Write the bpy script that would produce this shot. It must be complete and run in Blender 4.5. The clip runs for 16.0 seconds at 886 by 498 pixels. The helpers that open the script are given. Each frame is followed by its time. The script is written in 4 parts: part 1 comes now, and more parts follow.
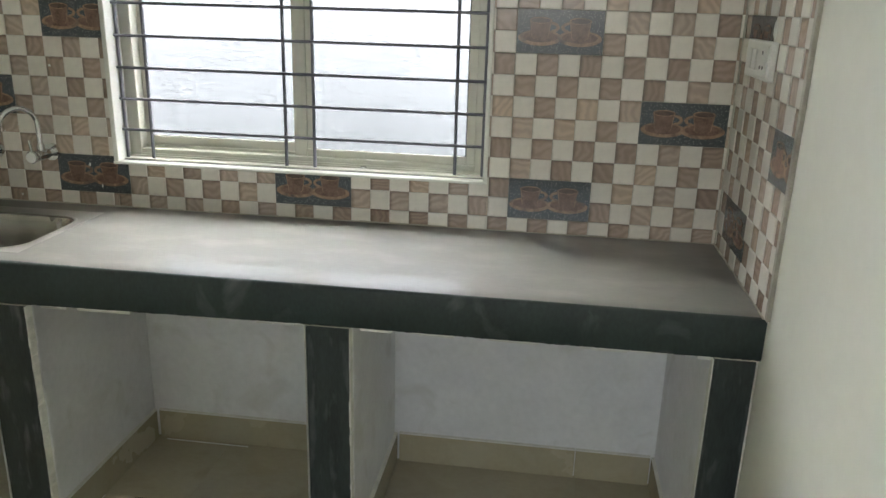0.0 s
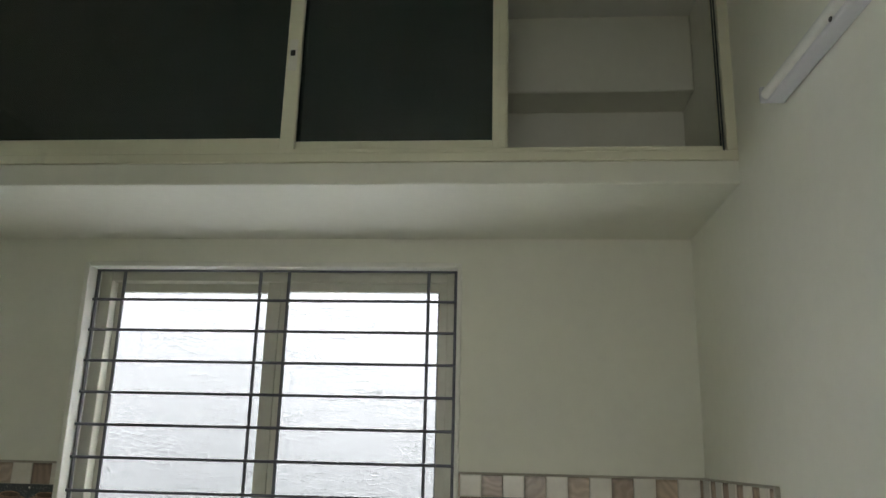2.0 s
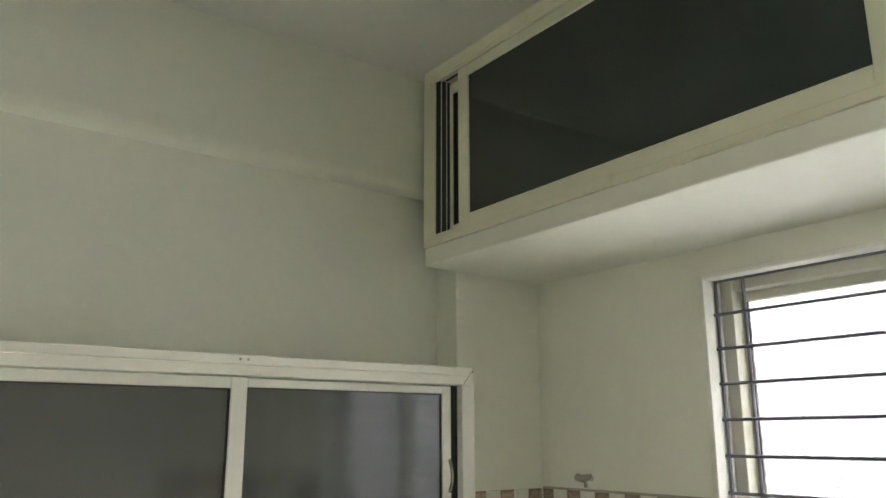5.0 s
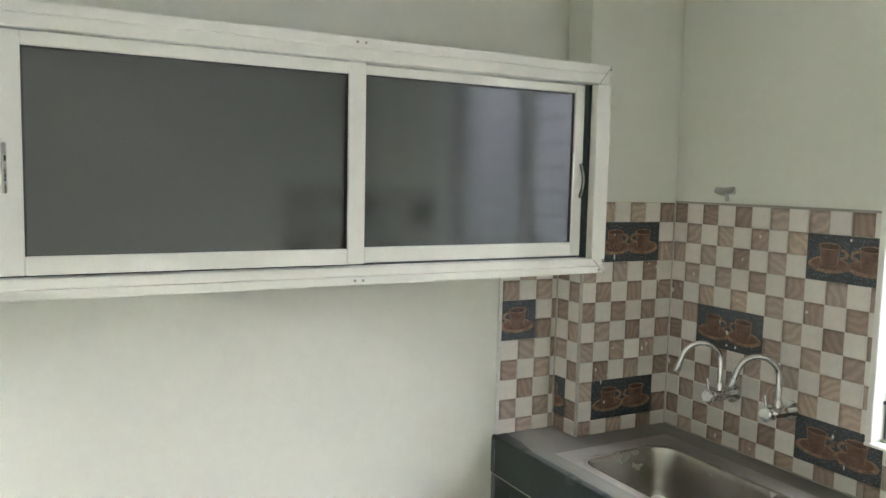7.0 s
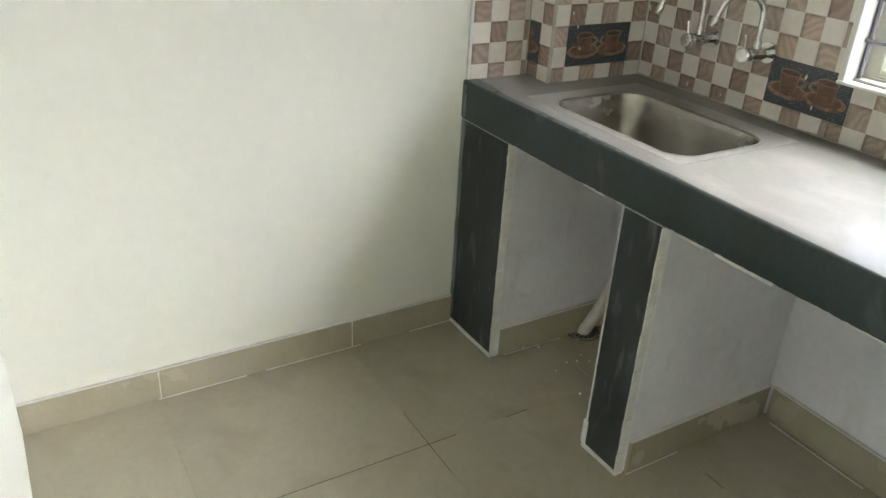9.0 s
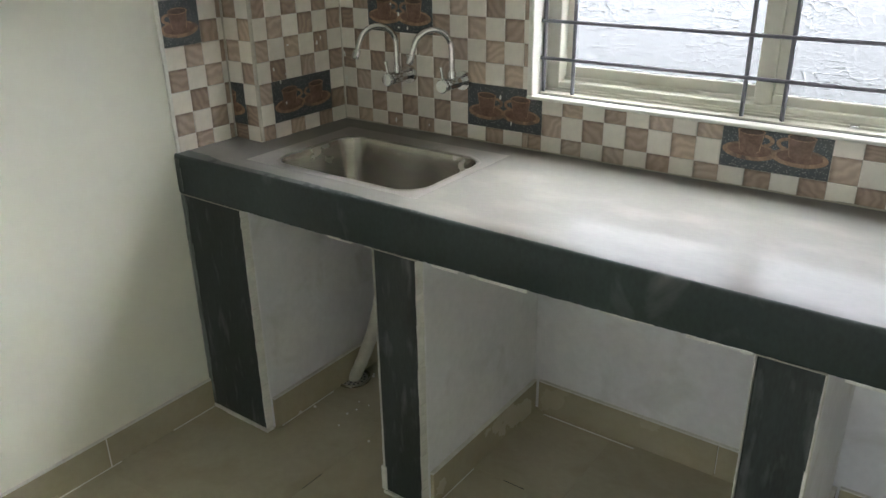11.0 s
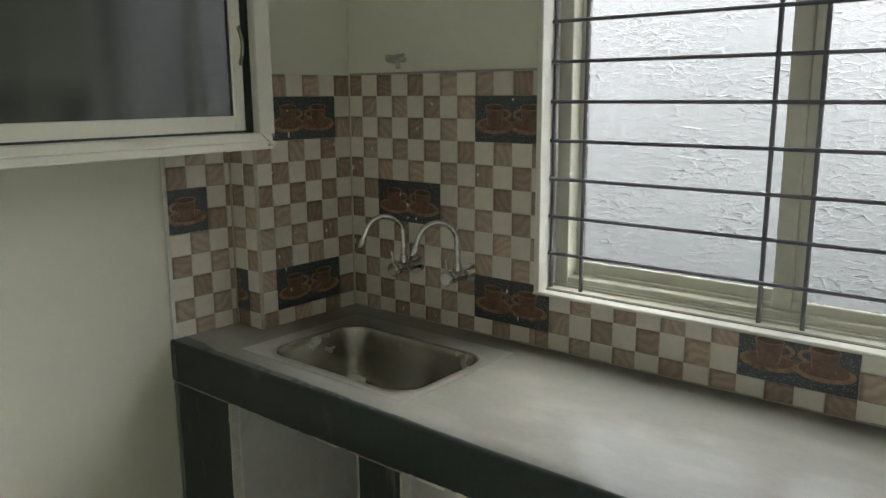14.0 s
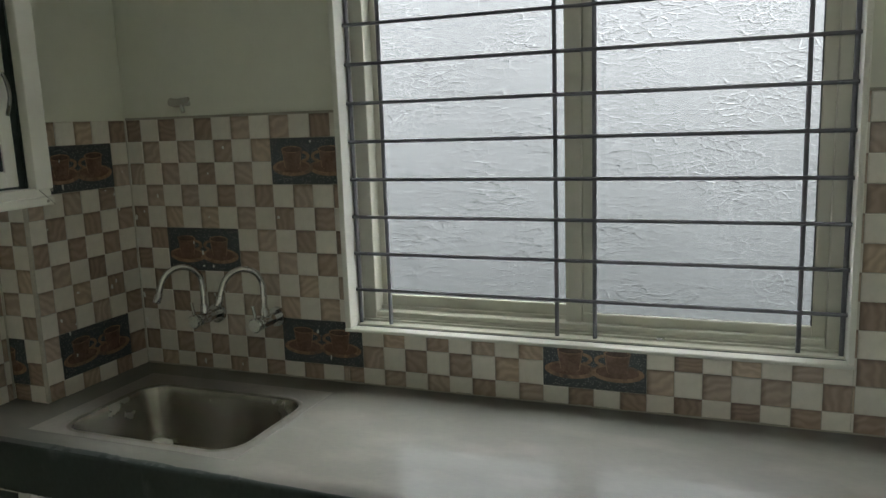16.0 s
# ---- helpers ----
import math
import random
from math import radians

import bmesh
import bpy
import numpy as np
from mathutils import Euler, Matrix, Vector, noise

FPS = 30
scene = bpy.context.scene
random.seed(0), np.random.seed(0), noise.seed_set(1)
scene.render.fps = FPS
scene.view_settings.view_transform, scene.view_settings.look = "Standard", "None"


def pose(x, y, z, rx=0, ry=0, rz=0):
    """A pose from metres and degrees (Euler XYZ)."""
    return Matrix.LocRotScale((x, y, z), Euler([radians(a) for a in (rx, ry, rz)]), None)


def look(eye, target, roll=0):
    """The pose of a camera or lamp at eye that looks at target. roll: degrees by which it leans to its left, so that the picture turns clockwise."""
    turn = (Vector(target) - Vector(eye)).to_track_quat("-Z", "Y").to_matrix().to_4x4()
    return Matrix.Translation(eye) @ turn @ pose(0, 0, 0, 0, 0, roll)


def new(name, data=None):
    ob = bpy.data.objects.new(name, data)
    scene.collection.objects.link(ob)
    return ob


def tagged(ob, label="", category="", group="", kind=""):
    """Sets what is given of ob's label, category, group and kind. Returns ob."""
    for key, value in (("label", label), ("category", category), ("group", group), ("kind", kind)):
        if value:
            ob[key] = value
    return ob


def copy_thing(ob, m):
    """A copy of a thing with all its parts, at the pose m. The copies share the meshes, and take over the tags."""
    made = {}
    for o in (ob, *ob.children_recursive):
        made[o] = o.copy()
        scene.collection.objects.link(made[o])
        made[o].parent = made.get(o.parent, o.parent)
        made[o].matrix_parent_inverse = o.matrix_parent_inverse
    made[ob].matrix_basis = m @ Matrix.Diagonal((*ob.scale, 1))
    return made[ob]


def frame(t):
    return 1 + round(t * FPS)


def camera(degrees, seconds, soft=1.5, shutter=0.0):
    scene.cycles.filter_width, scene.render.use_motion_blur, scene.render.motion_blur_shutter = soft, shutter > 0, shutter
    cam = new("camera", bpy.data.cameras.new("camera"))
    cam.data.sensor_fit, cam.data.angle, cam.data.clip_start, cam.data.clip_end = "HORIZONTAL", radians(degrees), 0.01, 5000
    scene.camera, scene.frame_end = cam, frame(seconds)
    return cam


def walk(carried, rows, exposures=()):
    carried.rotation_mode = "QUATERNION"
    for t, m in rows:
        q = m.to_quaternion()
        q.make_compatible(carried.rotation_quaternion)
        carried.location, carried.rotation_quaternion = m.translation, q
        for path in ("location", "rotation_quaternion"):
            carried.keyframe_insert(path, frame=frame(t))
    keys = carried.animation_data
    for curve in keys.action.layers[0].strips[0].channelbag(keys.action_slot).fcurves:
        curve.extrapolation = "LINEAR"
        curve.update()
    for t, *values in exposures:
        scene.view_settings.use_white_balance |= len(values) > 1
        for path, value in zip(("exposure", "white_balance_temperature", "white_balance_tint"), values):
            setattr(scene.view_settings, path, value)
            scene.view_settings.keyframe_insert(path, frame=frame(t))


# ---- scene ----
cam = camera(59.5, 16.0)
PATH = [
    (0, (1.568, -2.292, 1.51), (1.322, -0.402, 0.903), 1.6),
    (0.5, (1.565, -2.291, 1.575), (1.319, -0.325, 1.302), 1.4),
    (1, (1.546, -2.291, 1.611), (1.33, -0.303, 1.639), 1.4),
    (1.5, (1.536, -2.298, 1.599), (1.35, -0.33, 1.902), 1.3),
    (2, (1.531, -2.305, 1.614), (1.37, -0.379, 2.125), 1.4),
    (2.5, (1.539, -2.32, 1.638), (1.37, -0.436, 2.288), 1.1),
    (3, (1.561, -2.313, 1.639), (1.298, -0.468, 2.364), 0.2),
    (3.5, (1.554, -2.253, 1.65), (1.087, -0.469, 2.424), -2.2),
    (4, (1.536, -2.102, 1.676), (0.749, -0.45, 2.482), -4.1),
    (4.5, (1.539, -1.987, 1.671), (0.339, -0.573, 2.418), -2.0),
    (5, (1.533, -1.89, 1.726), (-0.035, -0.742, 2.199), -0.0),
    (7.3, (1.322, -1.822, 1.591), (-0.419, -0.874, 1.331), 1.7),
    (7.5, (1.316, -1.823, 1.579), (-0.417, -0.88, 1.249), 1.9),
    (8, (1.314, -1.81, 1.535), (-0.395, -0.91, 1.017), 1.9),
    (8.5, (1.33, -1.826, 1.483), (-0.309, -0.959, 0.732), 2.6),
    (9, (1.329, -1.822, 1.442), (-0.185, -0.881, 0.535), 3.3),
    (9.5, (1.322, -1.827, 1.433), (-0.016, -0.697, 0.467), 2.1),
    (10, (1.269, -1.846, 1.436), (0.148, -0.485, 0.494), -0.6),
    (12.5, (1.252, -1.777, 1.469), (0.135, -0.232, 0.866), -0.1),
    (13, (1.266, -1.722, 1.469), (0.058, -0.219, 0.939), -0.5),
    (13.5, (1.282, -1.69, 1.496), (0.051, -0.177, 1.059), -0.9),
    (14, (1.276, -1.673, 1.5), (0.023, -0.163, 1.111), -0.3),
    (14.5, (1.264, -1.677, 1.508), (-0.004, -0.177, 1.129), -0.0),
    (15, (1.256, -1.676, 1.506), (0.003, -0.158, 1.158), 0.1),
    (15.5, (1.214, -1.71, 1.518), (0.135, -0.06, 1.183), -1.3),
    (16, (1.18, -1.758, 1.535), (0.453, 0.075, 1.203), -2.0),
]
walk(cam, [(t, look(eye, target, roll)) for t, eye, target, roll in PATH],
     [(0.0, 1.27, 6300, 10), (0.5, 0.47, 6400, 7), (1.0, 0.07, 6450, 5), (1.5, 0.07, 6450, 7), (2.0, 0.5, 6450, 8), (2.5, 0.75, 6500, 9), (3.5, 1.12, 6350, 9), (4.0, 1.32, 6250, 11), (5.0, 1.34, 6650, 10),
      (7.5, 1.77, 6050, 13), (8.5, 1.80, 6200, 14), (9.0, 1.82, 6200, 13), (9.5, 1.57, 6250, 13), (10.0, 1.67, 6150, 13), (12.5, 0.82, 6350, 10), (13.0, 0.82, 6300, 10), (13.5, 0.57, 6450, 8),
      (14.5, 0.52, 6550, 6), (15.0, 0.62, 6500, 6), (15.5, 0.47, 6450, 5), (16.0, 0.12, 6400, 5)])
WINDOW_GLOW = 46.0
PANE_TINT = (0.0255, 0.0259, 0.0272, 1)
HALL_ENERGY = 10.0

# ---- light ----
world = bpy.data.worlds.new("sky")
scene.world = world
world.use_nodes = True
wn = world.node_tree
sky = wn.nodes.new("ShaderNodeTexSky")
sky.sky_type = "NISHITA"
sky.sun_disc = False
sky.sun_elevation, sky.sun_rotation = radians(38), radians(35)
wn.links.new(sky.outputs[0], wn.nodes["Background"].inputs[0])
wn.nodes["Background"].inputs[1].default_value = 0.08

sun = new("sun", bpy.data.lights.new("sun", "SUN"))
sun.data.energy, sun.data.angle, sun.data.color = 0.8, radians(12), (1.0, 0.96, 0.9)
sun.matrix_world = look((3.0, 6.0, 6.0), (0.5, 0.0, 0.8))

# added fill lamp, imitating daylight from an unseen hall behind the kitchen
hall_light = new("hall_fill", bpy.data.lights.new("hall_fill", "AREA"))
hall_light.data.shape, hall_light.data.size, hall_light.data.size_y = "RECTANGLE", 1.8, 0.9
hall_light.data.energy, hall_light.data.color = HALL_ENERGY, (1.0, 0.97, 0.92)
hall_light.matrix_world = look((1.5, -4.9, 1.74), (1.5, 0.0, 1.4))


# ---- materials ----
def material(name, colour, rough=0.5, metal=0.0, vary=0.12, scale=6.0, fine=60.0, bump=0.1, dist=0.002, stain=None, stain_scale=3.0,
             stain_at=(0.5, 0.7), stretch=(1, 1, 1), rough_vary=0.08, spec=0.5, piece=0.0, coat=0.0, coat_rough=0.06, ior=1.5, stain_detail=8, stain_bend=0.8):
    """A surface with coarse and fine variation of colour, gloss and relief, in metres."""
    m = bpy.data.materials.new(name)
    m.use_nodes = True
    t = m.node_tree
    n, l = t.nodes, t.links
    b = n["Principled BSDF"]
    co = n.new("ShaderNodeTexCoord")
    mp = n.new("ShaderNodeMapping")
    mp.inputs["Scale"].default_value = stretch
    l.new(co.outputs["Object"], mp.inputs["Vector"])
    n1 = n.new("ShaderNodeTexNoise")
    n1.inputs["Scale"].default_value, n1.inputs["Detail"].default_value = scale, 5
    n2 = n.new("ShaderNodeTexNoise")
    n2.inputs["Scale"].default_value, n2.inputs["Detail"].default_value = fine, 4
    l.new(mp.outputs[0], n1.inputs["Vector"])
    l.new(mp.outputs[0], n2.inputs["Vector"])
    mixn = n.new("ShaderNodeMath")
    mixn.operation = "MULTIPLY_ADD"
    mixn.inputs[1].default_value = 0.4
    l.new(n2.outputs[0], mixn.inputs[0])
    half = n.new("ShaderNodeMath")
    half.operation = "MULTIPLY"
    half.inputs[1].default_value = 0.6
    l.new(n1.outputs[0], half.inputs[0])
    l.new(half.outputs[0], mixn.inputs[2])
    r = n.new("ShaderNodeValToRGB")
    r.color_ramp.elements[0].position, r.color_ramp.elements[1].position = 0.3, 0.7
    r.color_ramp.elements[0].color = (*[c * (1 - vary) for c in colour], 1)
    r.color_ramp.elements[1].color = (*[min(1, c * (1 + vary)) for c in colour], 1)
    l.new(mixn.outputs[0], r.inputs[0])
    out = r.outputs[0]
    if stain:
        s = n.new("ShaderNodeTexNoise")
        s.inputs["Scale"].default_value, s.inputs["Detail"].default_value, s.inputs["Distortion"].default_value = stain_scale, stain_detail, stain_bend
        l.new(mp.outputs[0], s.inputs["Vector"])
        k = n.new("ShaderNodeMapRange")
        k.inputs["From Min"].default_value, k.inputs["From Max"].default_value = stain_at
        l.new(s.outputs[0], k.inputs["Value"])
        x = n.new("ShaderNodeMix")
        x.data_type = "RGBA"
        l.new(k.outputs[0], x.inputs[0])
        l.new(out, x.inputs[6])
        x.inputs[7].default_value = (*stain, 1)
        out = x.outputs[2]
    if piece:
        oi = n.new("ShaderNodeObjectInfo")
        pr = n.new("ShaderNodeMapRange")
        pr.inputs["To Min"].default_value, pr.inputs["To Max"].default_value = 1 - piece, 1 + piece
        l.new(oi.outputs["Random"], pr.inputs["Value"])
        hv = n.new("ShaderNodeHueSaturation")
        l.new(pr.outputs[0], hv.inputs["Value"])
        l.new(out, hv.inputs["Color"])
        out = hv.outputs[0]
    l.new(out, b.inputs["Base Color"])
    rr = n.new("ShaderNodeMapRange")
    rr.inputs["To Min"].default_value, rr.inputs["To Max"].default_value = max(0.02, rough - rough_vary), min(1, rough + rough_vary)
    l.new(n1.outputs[0], rr.inputs["Value"])
    l.new(rr.outputs[0], b.inputs["Roughness"])
    b.inputs["Metallic"].default_value = metal
    b.inputs["Specular IOR Level"].default_value = spec
    b.inputs["IOR"].default_value = ior
    b.inputs["Coat Weight"].default_value = coat
    b.inputs["Coat Roughness"].default_value = coat_rough
    if bump:
        bp = n.new("ShaderNodeBump")
        bp.inputs["Strength"].default_value, bp.inputs["Distance"].default_value = bump, dist
        l.new(mixn.outputs[0], bp.inputs["Height"])
        l.new(bp.outputs[0], b.inputs["Normal"])
    return m


def wood_check():
    """Printed wood squares: each piece takes its own brown and grain direction."""
    m = material("wood_check", (0.3, 0.2, 0.14), 0.22, bump=0.05)
    n, l = m.node_tree.nodes, m.node_tree.links
    b = n["Principled BSDF"]
    oi = n.new("ShaderNodeObjectInfo")
    ramp = n.new("ShaderNodeValToRGB")
    ramp.color_ramp.interpolation = "CONSTANT"
    e = ramp.color_ramp.elements
    e[0].position, e[0].color = 0.0, (0.41, 0.31, 0.245, 1)
    e[1].position, e[1].color = 0.3, (0.5, 0.395, 0.32, 1)
    for p, c in ((0.5, (0.36, 0.27, 0.215, 1)), (0.72, (0.54, 0.42, 0.32, 1)), (0.88, (0.46, 0.365, 0.3, 1))):
        k = e.new(p)
        k.color = c
    l.new(oi.outputs["Random"], ramp.inputs[0])
    co = n.new("ShaderNodeTexCoord")
    rot = n.new("ShaderNodeVectorRotate")
    rot.rotation_type = "Z_AXIS"
    ang = n.new("ShaderNodeMath")
    ang.operation = "MULTIPLY"
    ang.inputs[1].default_value = 37.0
    l.new(oi.outputs["Random"], ang.inputs[0])
    l.new(ang.outputs[0], rot.inputs["Angle"])
    l.new(co.outputs["Object"], rot.inputs["Vector"])
    add = n.new("ShaderNodeVectorMath")
    l.new(rot.outputs[0], add.inputs[0])
    l.new(oi.outputs["Random"], add.inputs[1])
    w = n.new("ShaderNodeTexWave")
    w.inputs["Scale"].default_value, w.inputs["Distortion"].default_value, w.inputs["Detail Scale"].default_value = 13, 8, 1.5
    l.new(add.outputs[0], w.inputs["Vector"])
    k = n.new("ShaderNodeMapRange")
    k.inputs["To Min"].default_value, k.inputs["To Max"].default_value = 0.87, 1.1
    l.new(w.outputs["Fac"], k.inputs["Value"])
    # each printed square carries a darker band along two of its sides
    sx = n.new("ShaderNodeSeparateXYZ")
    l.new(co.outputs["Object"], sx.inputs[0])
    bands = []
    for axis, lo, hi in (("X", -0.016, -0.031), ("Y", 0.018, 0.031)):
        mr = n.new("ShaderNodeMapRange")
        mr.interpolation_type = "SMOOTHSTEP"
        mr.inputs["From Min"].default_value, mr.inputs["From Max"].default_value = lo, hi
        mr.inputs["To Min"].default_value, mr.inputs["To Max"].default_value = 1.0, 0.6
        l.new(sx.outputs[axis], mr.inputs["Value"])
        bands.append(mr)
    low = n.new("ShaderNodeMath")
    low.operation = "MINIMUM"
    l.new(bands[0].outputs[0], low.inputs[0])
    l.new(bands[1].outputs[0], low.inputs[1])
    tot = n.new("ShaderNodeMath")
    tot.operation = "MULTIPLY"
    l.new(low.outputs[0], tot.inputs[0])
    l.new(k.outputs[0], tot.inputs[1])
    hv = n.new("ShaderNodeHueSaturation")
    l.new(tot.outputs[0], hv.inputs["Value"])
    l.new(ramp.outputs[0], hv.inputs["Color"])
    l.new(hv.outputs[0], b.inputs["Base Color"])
    return m


def speckled():
    """Dark blue-green ground with pale specks behind the printed cups."""
    m = material("speckled_print", (0.035, 0.045, 0.05), 0.22, bump=0.03)
    n, l = m.node_tree.nodes, m.node_tree.links
    v = n.new("ShaderNodeTexVoronoi")
    v.inputs["Scale"].default_value = 190
    co = n.new("ShaderNodeTexCoord")
    l.new(co.outputs["Object"], v.inputs["Vector"])
    r = n.new("ShaderNodeValToRGB")
    e = r.color_ramp.elements
    e[0].position, e[0].color = 0.12, (0.3, 0.3, 0.28, 1)
    e[1].position, e[1].color = 0.34, (0.075, 0.083, 0.088, 1)
    l.new(v.outputs["Distance"], r.inputs[0])
    l.new(r.outputs[0], n["Principled BSDF"].inputs["Base Color"])
    return m


def wrinkled_glass():
    """Frosted pane embossed with a net of flat wrinkles, whose bright and dim flanks are painted into its tint."""
    m = bpy.data.materials.new("wrinkled_glass")
    m.use_nodes = True
    n, l = m.node_tree.nodes, m.node_tree.links
    b = n["Principled BSDF"]
    b.inputs["Transmission Weight"].default_value = 1.0
    b.inputs["Roughness"].default_value = 0.16
    b.inputs["IOR"].default_value = 1.45
    co = n.new("ShaderNodeTexCoord")
    dn = n.new("ShaderNodeTexNoise")
    dn.inputs["Scale"].default_value, dn.inputs["Detail"].default_value = 9, 3
    l.new(co.outputs["Object"], dn.inputs["Vector"])
    bend = n.new("ShaderNodeVectorMath")
    bend.operation = "MULTIPLY_ADD"
    bend.inputs[1].default_value = (0.09, 0.0, 0.05)
    l.new(dn.outputs["Color"], bend.inputs[0])
    l.new(co.outputs["Object"], bend.inputs[2])

    def ridge(offset, stretch, scale, width):
        mp = n.new("ShaderNodeMapping")
        mp.inputs["Location"].default_value, mp.inputs["Scale"].default_value = offset, stretch
        l.new(bend.outputs[0], mp.inputs["Vector"])
        v = n.new("ShaderNodeTexVoronoi")
        v.feature = "DISTANCE_TO_EDGE"
        v.voronoi_dimensions = "3D"
        v.inputs["Scale"].default_value = scale
        l.new(mp.outputs[0], v.inputs["Vector"])
        k = n.new("ShaderNodeMapRange")
        k.interpolation_type = "SMOOTHSTEP"
        k.inputs["From Max"].default_value = width
        k.inputs["To Min"].default_value, k.inputs["To Max"].default_value = 1.0, 0.0
        l.new(v.outputs["Distance"], k.inputs["Value"])
        return k.outputs[0]

    def blend(kind, a, c):
        x = n.new("ShaderNodeMath")
        x.operation = kind
        for i, q in enumerate((a, c)):
            if isinstance(q, float):
                x.inputs[i].default_value = q
            else:
                l.new(q, x.inputs[i])
        return x.outputs[0]

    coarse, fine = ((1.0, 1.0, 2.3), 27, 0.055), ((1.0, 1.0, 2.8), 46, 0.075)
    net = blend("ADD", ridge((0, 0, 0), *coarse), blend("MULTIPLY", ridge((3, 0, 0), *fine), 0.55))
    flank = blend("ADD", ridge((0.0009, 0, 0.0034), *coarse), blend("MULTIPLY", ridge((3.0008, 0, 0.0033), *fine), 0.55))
    # two shifted nets subtracted: paints refracted glints and dim flanks into the tint
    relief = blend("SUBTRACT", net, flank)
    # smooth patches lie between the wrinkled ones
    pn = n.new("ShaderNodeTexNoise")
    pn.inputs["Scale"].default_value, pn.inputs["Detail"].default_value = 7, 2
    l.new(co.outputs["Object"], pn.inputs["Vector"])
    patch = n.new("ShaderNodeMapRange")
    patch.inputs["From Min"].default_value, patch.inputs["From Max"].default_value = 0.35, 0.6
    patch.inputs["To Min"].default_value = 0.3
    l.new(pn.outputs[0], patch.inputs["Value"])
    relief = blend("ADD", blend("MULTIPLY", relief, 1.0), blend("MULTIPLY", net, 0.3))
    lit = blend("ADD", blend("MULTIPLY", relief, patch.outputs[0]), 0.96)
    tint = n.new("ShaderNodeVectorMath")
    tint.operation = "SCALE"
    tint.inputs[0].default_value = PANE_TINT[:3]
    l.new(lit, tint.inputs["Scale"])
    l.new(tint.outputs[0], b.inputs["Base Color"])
    bp = n.new("ShaderNodeBump")
    bp.inputs["Strength"].default_value, bp.inputs["Distance"].default_value = 0.35, 0.002
    l.new(net, bp.inputs["Height"])
    l.new(bp.outputs[0], b.inputs["Normal"])
    return m


def daylight_backdrop():
    """The bright haze outside: white sky above, greyer and greener towards the ground."""
    m = bpy.data.materials.new("outdoor_haze")
    m.use_nodes = True
    n, l = m.node_tree.nodes, m.node_tree.links
    n.remove(n["Principled BSDF"])
    em = n.new("ShaderNodeEmission")
    co = n.new("ShaderNodeTexCoord")
    sx = n.new("ShaderNodeSeparateXYZ")
    l.new(co.outputs["Object"], sx.inputs[0])
    no = n.new("ShaderNodeTexNoise")
    no.inputs["Scale"].default_value, no.inputs["Detail"].default_value = 1.6, 4
    l.new(co.outputs["Object"], no.inputs["Vector"])
    ad = n.new("ShaderNodeMath")
    ad.operation = "MULTIPLY_ADD"
    ad.inputs[1].default_value = 1.0
    l.new(no.outputs[0], ad.inputs[0])
    l.new(sx.outputs["Z"], ad.inputs[2])
    k = n.new("ShaderNodeMapRange")
    k.inputs["From Min"].default_value, k.inputs["From Max"].default_value = 0.6, 3.6
    l.new(ad.outputs[0], k.inputs["Value"])
    r = n.new("ShaderNodeValToRGB")
    e = r.color_ramp.elements
    e[0].position, e[0].color = 0.0, (0.1, 0.108, 0.102, 1)
    e[1].position, e[1].color = 1.0, (1.0, 1.0, 1.0, 1)
    k2 = e.new(0.38)
    k2.color = (0.37, 0.38, 0.375, 1)
    l.new(k.outputs[0], r.inputs[0])
    l.new(r.outputs[0], em.inputs["Color"])
    # the open sky grows brighter towards the zenith
    up = n.new("ShaderNodeMapRange")
    up.inputs["From Min"].default_value, up.inputs["From Max"].default_value = 2.7, 4.6
    up.inputs["To Min"].default_value, up.inputs["To Max"].default_value = WINDOW_GLOW, WINDOW_GLOW * 1.8
    l.new(sx.outputs["Z"], up.inputs["Value"])
    l.new(up.outputs[0], em.inputs["Strength"])
    l.new(em.outputs[0], n["Material Output"].inputs["Surface"])
    return m


CREAM_PAINT = (0.825, 0.82, 0.725)
M_WALL = material("cream_wall_paint", CREAM_PAINT, 0.62, vary=0.03, scale=1.5, fine=30, bump=0.12, dist=0.002, stain=(0.79, 0.78, 0.68), stain_scale=2.0, stain_at=(0.58, 0.95))
M_CEIL = material("white_ceiling_paint", (0.82, 0.815, 0.77), 0.8, vary=0.03, scale=2, fine=35, bump=0.1)
M_FLOOR = material("beige_floor_tile", (0.41, 0.37, 0.275), 0.2, vary=0.08, scale=4, fine=45, bump=0.02, stain=(0.35, 0.31, 0.22), stain_scale=5, stain_at=(0.5, 0.8), piece=0.03)
M_GROUT = material("grey_grout", (0.4, 0.37, 0.315), 0.9, vary=0.2, scale=20, fine=200)
M_JOINT = material("sandy_joint", (0.36, 0.32, 0.235), 0.9, vary=0.3, scale=8, fine=100)
M_SKIRT = material("beige_skirting_tile", (0.42, 0.375, 0.265), 0.25, vary=0.08, scale=5, fine=60, bump=0.03, stain=(0.46, 0.42, 0.32), stain_scale=6, stain_at=(0.45, 0.9), stain_detail=3, piece=0.04)
M_STONE = material("black_stone_edge", (0.024, 0.035, 0.033), 0.5, spec=0.38, vary=0.3, scale=5, fine=130, bump=0.1, stain=(0.1, 0.11, 0.105), stain_scale=9, stain_at=(0.6, 0.8), stretch=(1.0, 1.0, 0.6), stain_detail=8)
M_LEG = material("black_stone_leg", (0.027, 0.034, 0.033), 0.52, spec=0.35, vary=0.4, scale=9, fine=90, bump=0.15, stain=(0.13, 0.138, 0.134), stain_scale=15, stain_at=(0.56, 0.82), stretch=(2.2, 2.2, 0.5), stain_detail=10, stain_bend=0.15)
